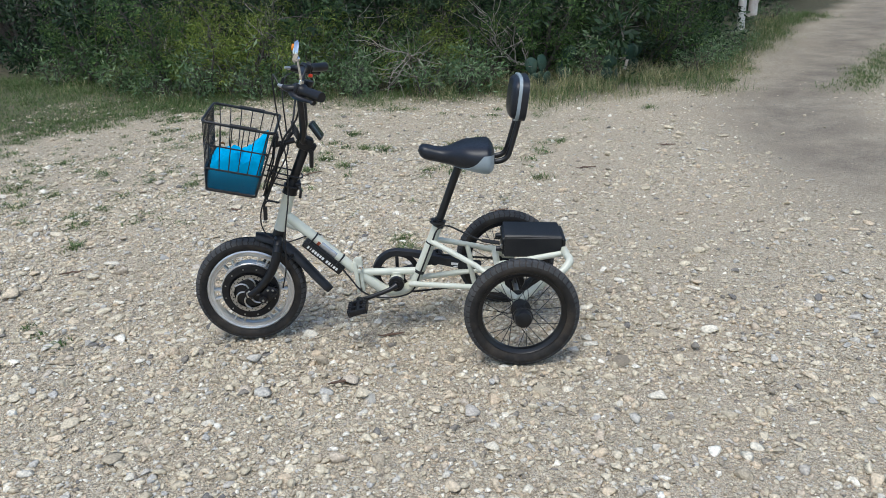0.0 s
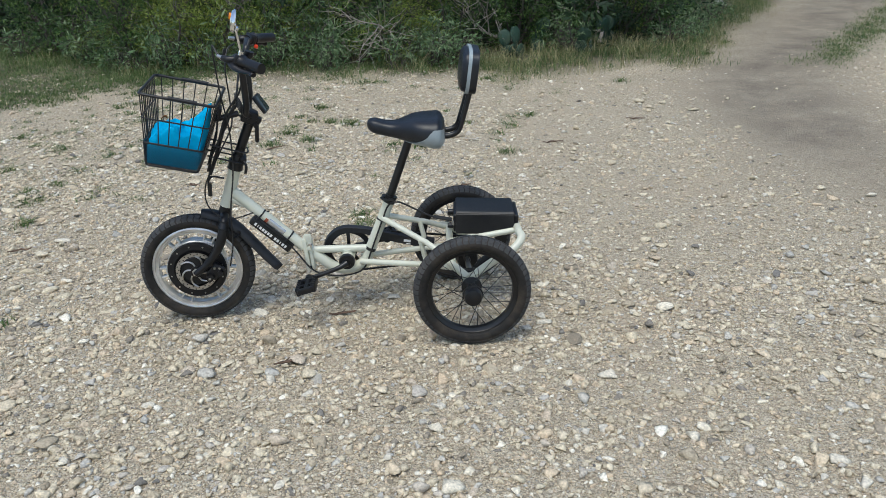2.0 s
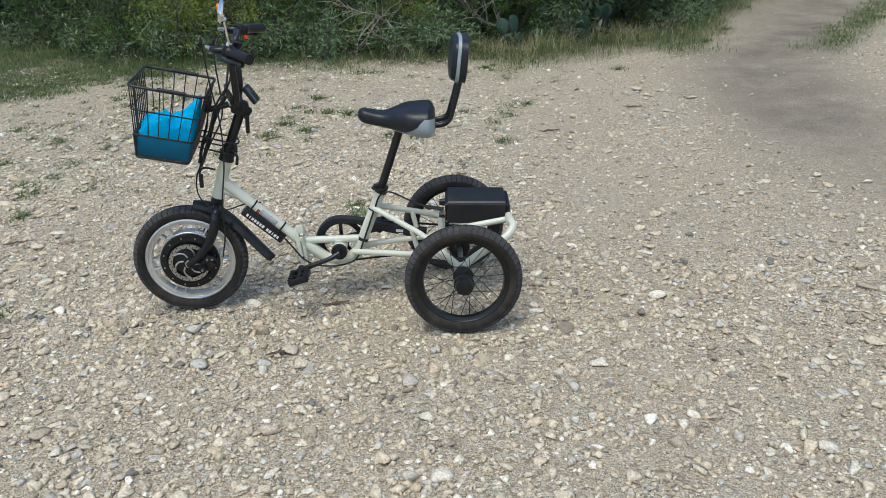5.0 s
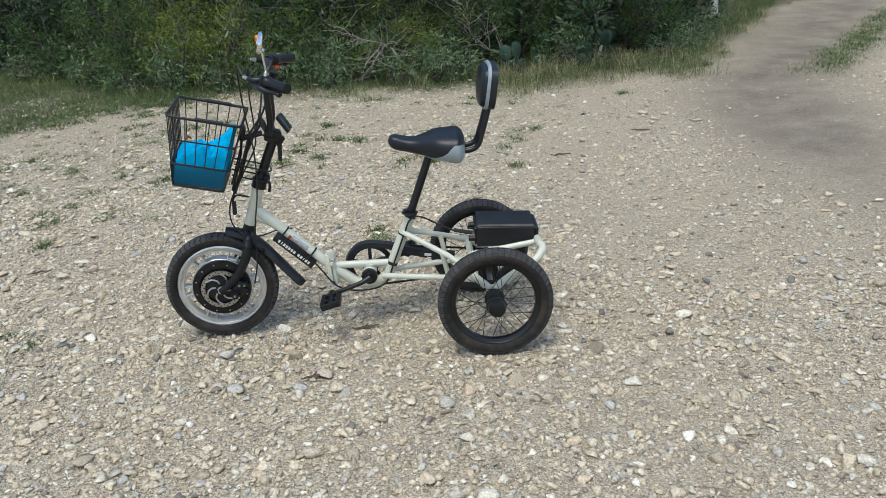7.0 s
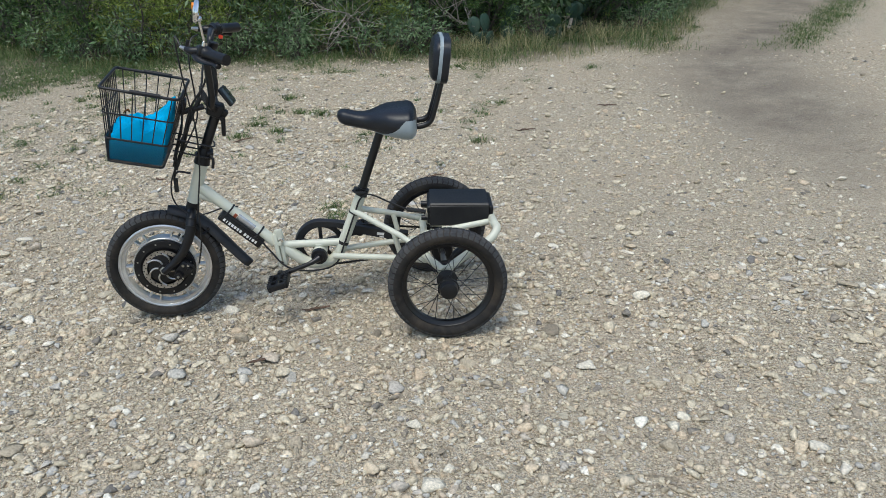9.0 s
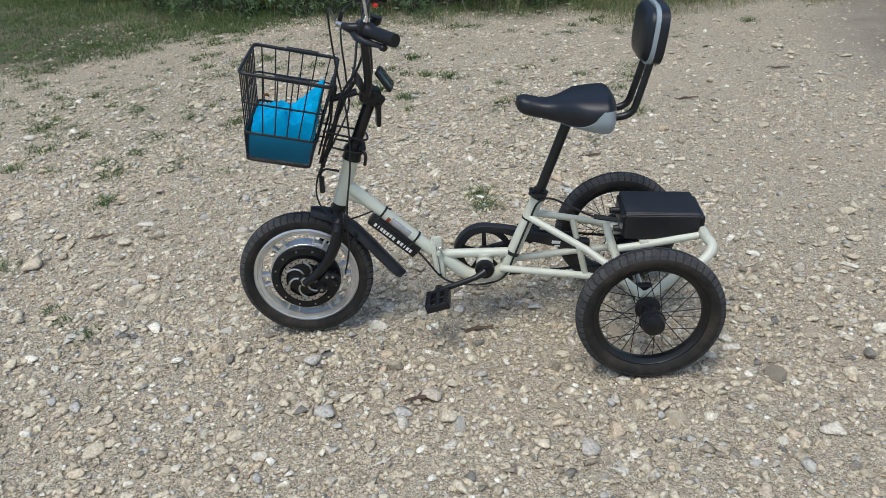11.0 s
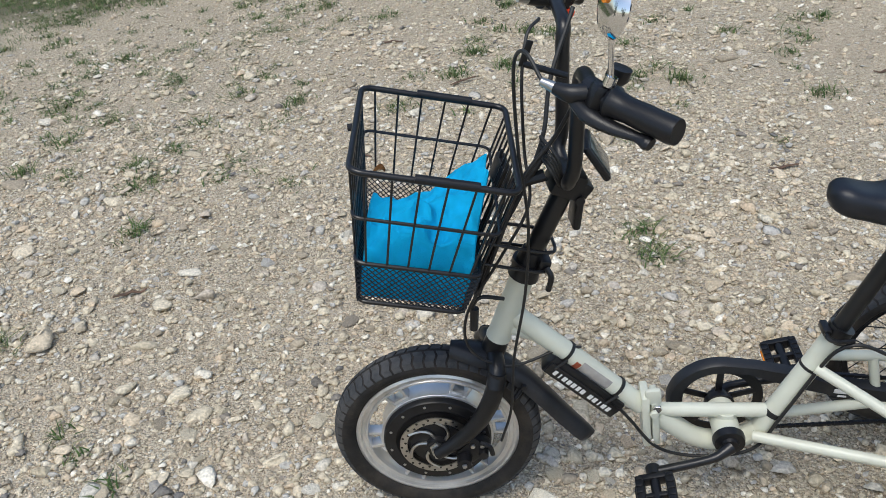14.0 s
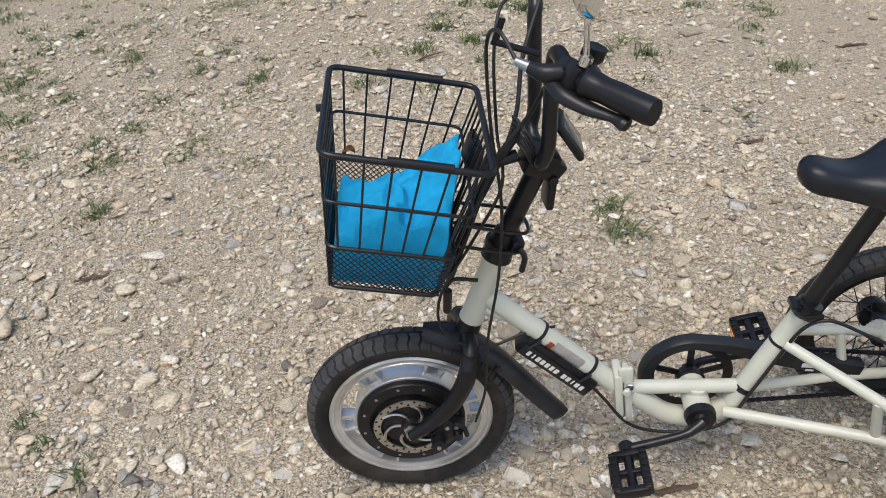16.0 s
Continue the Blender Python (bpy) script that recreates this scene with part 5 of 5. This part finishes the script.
plant_row(weed, along([-4.3, -3.4, -2.85, -2.5, -1.55, -0.75, -0.35, 0.15, 0.45, 3.3, 3.8, -1.15, -0.05, -3.1, -1.85, -1.35, -0.55, 0.6, 2.9, -2.15, 4.0, 4.9, 5.5, 1.9], [0.2, 0.2, 0.15, 0.2, 0.1, 0.1, 0.25, 0.05, 0.25, 0.3, 0.4, 0.2, 0.35, 0.4, 0.3, 0.05, 0.0, 0.35, 0.5, 0.15, 0.4, 0.9, 0.9, 0.6], [1.0, 0.9, 1.0, 0.8, 0.8, 0.9, 1.1, 1.0, 1.0, 0.7, 0.7, 1.0, 1.0, 1.1, 1.1, 0.8, 0.7, 0.9, 0.8, 0.9, 0.6, 0.6, 0.7, 0.8]), 4)
plant_row(tree, along([-6.0, -4.4, -2.9, -1.4, 0.2, 1.7, 3.0, 4.5, 6.2, 8.0], [2.4, 2.2, 2.4, 2.2, 2.4, 2.3, 2.6, 3.4, 3.6, 3.4], [1.3, 1.2, 1.2, 1.2, 1.3, 1.2, 1.2, 1.2, 1.2, 1.2]), 5)
# woods on the other sides of the clearing, behind the camera
for i, (x, y) in enumerate([(-10, 0), (-8, -7), (-1, -10), (6, -10), (12, -4), (13, 4)]):
    copy_thing(tree, pose(x, y, 0, 0, 0, 50 * i)).scale = (1.3, 1.3, 1.25)
for i, x in enumerate([-7.5, -5.2, -3.4, -1.6, 0.0, 1.6, 3.2, 5.0]):
    copy_thing(tree, pose(x, float(wood_edge(x)) + 4.2, 0, 0, 0, 70 * i)).scale = (1.4, 1.4, 1.3)


def blades(name, label, material, spots, height, lean, width, rng):
    """One joined mesh of bent, tapered grass blades."""
    n = len(spots)
    a = rng.uniform(0, 6.283, n)
    h = height * rng.uniform(0.45, 1.35, n)
    d = np.stack([np.cos(a), np.sin(a)], -1)
    s = np.stack([-np.sin(a), np.cos(a)], -1) * (width * rng.uniform(0.6, 1.3, n))[:, None]
    b = lean * rng.uniform(0.2, 1.2, n) * h
    def at(t, side):
        xy = spots + d * (b * t * t)[:, None] + s * side
        return np.concatenate([xy, (h * (t - 0.18 * lean * t * t) - 0.01)[:, None]], -1)
    v = np.stack([at(0, -1), at(0, 1), at(0.55, 0.75), at(0.55, -0.75), at(1.0, 0.08), at(1.0, -0.08)], 1).reshape(-1, 3)
    k = np.arange(n)[:, None] * 6
    f = np.concatenate([k + np.array([[0, 1, 2, 3]]), k + np.array([[3, 2, 4, 5]])], 0)
    return tagged(np_mesh(name, v, f, material), label, "grass", kind="stuff")


def tufts(rng, centres, per, spread):
    return np.repeat(centres, per, 0) + rng.normal(0, spread, (len(centres) * per, 2))


rng = np.random.default_rng(9)
# verge grass, thinning out over the gravel
def verge(n, x0, x1, mean, spread):
    c = np.stack([rng.uniform(x0, x1, n), np.zeros(n)], -1)
    c[:, 1] = wood_edge(c[:, 0]) + rng.normal(mean, spread, n) + 0.18 * np.sin(3.7 * c[:, 0]) + 0.12 * np.sin(8.3 * c[:, 0] + 1)
    return c


blades("verge_grass", "ragged green grass at the foot of the wood", GRASSG, tufts(rng, verge(1300, -6.0, 6.5, 0.20, 0.30), 26, 0.07), 0.085, 1.2, 0.0019, rng)
blades("dry_grass", "tall straw-coloured dry grass clumps", GRASSD, tufts(rng, np.concatenate([verge(125, 0.1, 3.2, 0.30, 0.32), verge(50, -4, 0.1, 0.35, 0.3), verge(30, 3.2, 5.5, 0.4, 0.3)]), 24, 0.06), 0.19, 1.1, 0.0015, rng)
blades("dry_litter", "low straw and dead grass lying at the verge", GRASSD, tufts(rng, verge(620, -1.2, 5.5, -0.12, 0.28), 15, 0.07), 0.035, 1.8, 0.0018, rng)
# grass growing over the clearing's edge
c = spots_in(rng, 22000, -10.0, -0.9, 2.3, 8.6, lambda x, y: (y < wood_edge(x) + 0.5) * np.clip((y - np.interp(x, [-8, -4.6, -3.5, -3.2, -2.6, -1.6, -0.9], [2.8, 3.1, 3.6, 3.5, 4.3, 4.9, 5.0]) + 0.30 * np.sin(3.1 * x) * np.sin(4.3 * y)) / 0.5, 0, 1))
blades("meadow_grass", "short thin grass growing over the clearing's edge", GRASSG, tufts(rng, c, 11, 0.045), 0.04, 1.3, 0.0022, rng)
# grass between the wheel tracks
t = rng.uniform(0, 1, 800)
c = np.stack([3.85 + 5.6 * t, 4.2 + 7.4 * t], -1) + rng.normal(0, 0.11, (800, 2))
blades("lane_grass", "grass strip between the wheel tracks", GRASSG, tufts(rng, c, 18, 0.06), 0.034, 1.5, 0.0022, rng)
# weeds scattered over the gravel
WEEDS = [(-1.24, 0.02), (-1.44, 0.18), (-1.37, 0.11), (-1.65, 2.29), (-1.35, 2.16), (-1.73, 1.97), (-1.86, 1.61), (-0.41, 2.49), (-0.64, 2.39), (0.04, 0.99), (0.06, 0.85), (-2.32, 1.88), (-2.19, 2.06), (-2.06, 2.49), (-0.87, 2.05), (-2.54, 2.29), (-2.66, 1.43), (-2.36, 1.6), (-1.85, 0.49), (0.16, 2.22), (0.35, 2.19), (-0.15, 2.87), (-0.57, 2.68), (-0.3, 2.95), (-0.43, 3.44), (0.86, 1.95), (1.1, 2.85), (2.0, 3.88), (0.94, 4.26), (-1.66, 1.1), (-1.52, 3.67), (3.1, 5.0), (3.5, 5.6), (2.45, 4.9)]
c = np.concatenate([spots_in(rng, 2600, -4.4, 1.6, 1.3, 5.2, lambda x, y: (0.03 + np.clip((y - 2.6) / 7, 0, 0.3) + 0.36 * ((x < -1.1 - 0.25 * (y - 1.4)) & (y > 1.4))) * (0.35 + 0.65 * (np.sin(3.1 * x) * np.sin(2.7 * y + x) > 0.1))), np.array(WEEDS[:3])])
blades("gravel_weeds", "small green weeds and grass tufts in the gravel", GRASSG, np.concatenate([tufts(rng, c, 24, 0.018), tufts(rng, c[:-3:2], 40, 0.045)]), 0.030, 1.7, 0.0026, rng)
blades("weed_tufts", "low spreading green weed tufts in the gravel", GRASSG, np.concatenate([tufts(rng, np.array(WEEDS[3:]), 60, 0.042), tufts(rng, np.array(WEEDS[3:]), 40, 0.02)]), 0.042, 1.5, 0.0026, rng)


# dead branches
def dead_branch(seed, at, size, turn):
    rg = np.random.default_rng(seed)
    bm = BM()

    def grow(p, d, r, depth):
        pts = [p]
        for k in range(4):
            d = (d + Vector(rg.normal(0, 0.22, 3))).normalized()
            pts.append(pts[-1] + d * size * 0.16 * (0.75 ** (3 - depth)))
        tube(bm, pts, [r, r * 0.5], 5, 2)
        if depth:
            for q in pts[1:]:
                for _ in range(2):
                    grow(q, (d + Vector(rg.normal(0, 0.7, 3))).normalized(), r * 0.45, depth - 1)
    grow(Vector((0, 0, 0.0)), Vector((0.8, 0, 0.5)), 0.014 * size, 2)
    ob = part("dead_branch", bm, TWIG)
    ob.matrix_basis = pose(*at, 0, 0, turn)
    tagged(ob, "bleached leafless dead branch leaning in the shrubs", "branch", "dead branches")


for i, (x, o, s, a) in enumerate([(-1.2, 0.45, 1.3, 130), (-0.4, 0.75, 1.5, 160), (-0.2, 0.9, 1.4, 60), (0.5, 0.8, 1.2, 20), (1.3, 0.6, 1.2, 150), (-2.9, 0.7, 1.2, 80), (2.2, 0.8, 1.3, 120), (0.2, 0.5, 1.0, 200)]):
    dead_branch(20 + i, (x, float(wood_edge(x)) + o, 0.05 + 0.1 * (i % 3)), s, a)


# bits of bark and twig on the gravel
def twig(x, y, length, turn, seed):
    rg = random.Random(seed)
    pts = [(length * (t - 0.5), 0.006 * rg.uniform(-1, 1), 0.008 + 0.003 * rg.uniform(-1, 1)) for t in np.linspace(0, 1, 6)]
    bm = tube(BM(), pts, [0.003, 0.007, 0.006, 0.004], 7, 3, flat=0.6)
    tube(bm, [pts[2], (pts[2][0] + 0.02, 0.016, 0.010)], [0.003, 0.0015], 5)
    ob = part("twig", bm, BARKR)
    ob.matrix_basis = pose(x, y, 0, 0, 0, turn)
    tagged(ob, "short brown dead twig lying on the gravel", "twig", "twigs on the gravel")


BARKR = mat("brown_bark", (0.12, 0.075, 0.05), 0.9, 0, 0.35, 40, 0.8, 150)
for k, (x, y, ln, a) in enumerate([(0.035, -0.055, 0.10, 8), (-1.51, 0.735, 0.10, 22), (1.16, 2.12, 0.13, 4), (-0.12, -0.38, 0.09, 20), (-1.02, 2.9, 0.14, -3), (-0.95, 1.6, 0.11, -30), (0.55, 1.35, 0.10, 15), (-0.6, 2.3, 0.14, 40), (1.8, 2.6, 0.13, -12)]):
    twig(x, y, ln, a, k)


# prickly pears
def cactus(at, seed, n, turn, label):
    rg = random.Random(seed)
    ob = thing("prickly_pear_cactus", label, "cactus", (*at, 0), "prickly pears")
    tips = [(Vector((0.10 * rg.uniform(-1, 1), 0.1 * rg.uniform(-1, 1), 0.0)), 0) for _ in range(3)]
    for k in range(n):
        base, depth = tips.pop(0)
        h, w, th = rg.uniform(0.13, 0.19), rg.uniform(0.10, 0.14), 0.022
        m = Matrix.Translation(base) @ Matrix.Rotation(radians(turn + rg.uniform(-60, 60)), 4, "Z") @ Matrix.Rotation(radians(rg.uniform(-30, 30)), 4, "Y") @ Matrix.Rotation(radians(rg.uniform(-18, 18)), 4, "X")
        bm = BM()
        bmesh.ops.create_uvsphere(bm, u_segments=22, v_segments=14, radius=0.5)
        for v in bm.verts:
            f = 0.72 + 0.42 * (v.co.z + 0.5) - 0.1 * max(0, v.co.z)
            v.co = m @ Vector((v.co.x * w * f * 1.25, v.co.y * th * 1.6, (v.co.z + 0.48) * h))
        part("pad", bm, CACTUS, ob)
        for _ in range(2):
            tips.append((m @ Vector((w * rg.uniform(-0.4, 0.4), 0, h * rg.uniform(0.8, 0.96))), depth + 1))
    return ob


cactus((1.30, 5.30), 3, 7, 0, "dark green prickly pear among dry grass")
cactus((2.25, 5.75), 5, 8, 10, "grey-green prickly pear clump by the lane")
cactus((1.62, 5.55), 8, 5, -10, "low prickly pear half hidden in grass")
cactus((1.95, 5.30), 11, 4, 20, "small dark prickly pear in the verge")

# gate post by the lane
PX, PY = 4.55, 8.75
gate_post = thing("gate_post", "white painted steel gate post with rust at the foot", "post", (PX, PY, 0))
part("post", lathe(BM(), [(0.0, -0.1), (0.055, -0.1), (0.055, 1.28), (0.05, 1.31), (0.0, 1.32)], Matrix.Rotation(math.pi / 2, 4, "X"), 24), RUSTW, gate_post, "white pipe post, rusty at the ground")
part("brace", tube(BM(), [(0.09, 0.02, 0.22), (0.16, 0.02, 0.34), (0.55, 0.05, 1.05)], 0.035, 14), RUSTW, gate_post, "slanting white brace pipe")
part("sleeve", lathe(BM(), [(0.0, -0.17), (0.062, -0.17), (0.062, 0.30), (0.0, 0.30)], pose(0.16, 0.02, 0.40, 90, 0, 0), 20), RUSTW, gate_post, "short rusty sleeve")
part("foot", block(BM(), (0.30, 0.24, 0.05), pose(0.0, 0, 0.005), 0.015), mat("old_concrete", (0.4, 0.38, 0.34), 0.9, 0, 0.2, 15, 0.6, 60), gate_post, "low concrete footing")

# single larger stones lying round the tricycle
LUMPS = []
for verts, faces in large:
    me = bpy.data.meshes.new("stone")
    me.from_pydata(verts.tolist(), [], faces.tolist())
    me.materials.append(SINGLE)
    LUMPS.append(me)
rg = random.Random(31)
KNOWN = [(-1.14, 0.67, 0.026), (-1.85, 1.24, 0.024), (0.30, 0.92, 0.032), (-0.80, 0.21, 0.024), (-0.67, 0.09, 0.044), (-1.13, 0.02, 0.024), (0.07, 0.46, 0.024), (-1.13, 0.49, 0.014), (-1.20, 0.66, 0.018), (-0.78, 0.01, 0.02), (-0.14, -0.02, 0.024), (-0.17, 0.05, 0.026), (-0.08, 0.56, 0.024), (-0.89, 1.05, 0.026), (-1.48, 0.97, 0.018), (-0.08, 0.14, 0.022)]
SPREAD = [(rg.uniform(-2.0, 0.9), rg.uniform(-0.8, 1.5), 0.011 + 0.006 * rg.gammavariate(1.4, 0.8)) for _ in range(280)]
for x, y, size in KNOWN + SPREAD:
    ob = new("stone", LUMPS[rg.randrange(len(LUMPS))])
    ob.parent = ground
    ob.matrix_basis = pose(x, y, float(relief(x, y)) + 0.10 * size, rg.uniform(-12, 12), rg.uniform(-12, 12), rg.uniform(0, 360)) @ Matrix.Diagonal((size * rg.uniform(0.85, 1.2), size * rg.uniform(0.65, 0.95), size * rg.uniform(0.4, 0.6), 1))
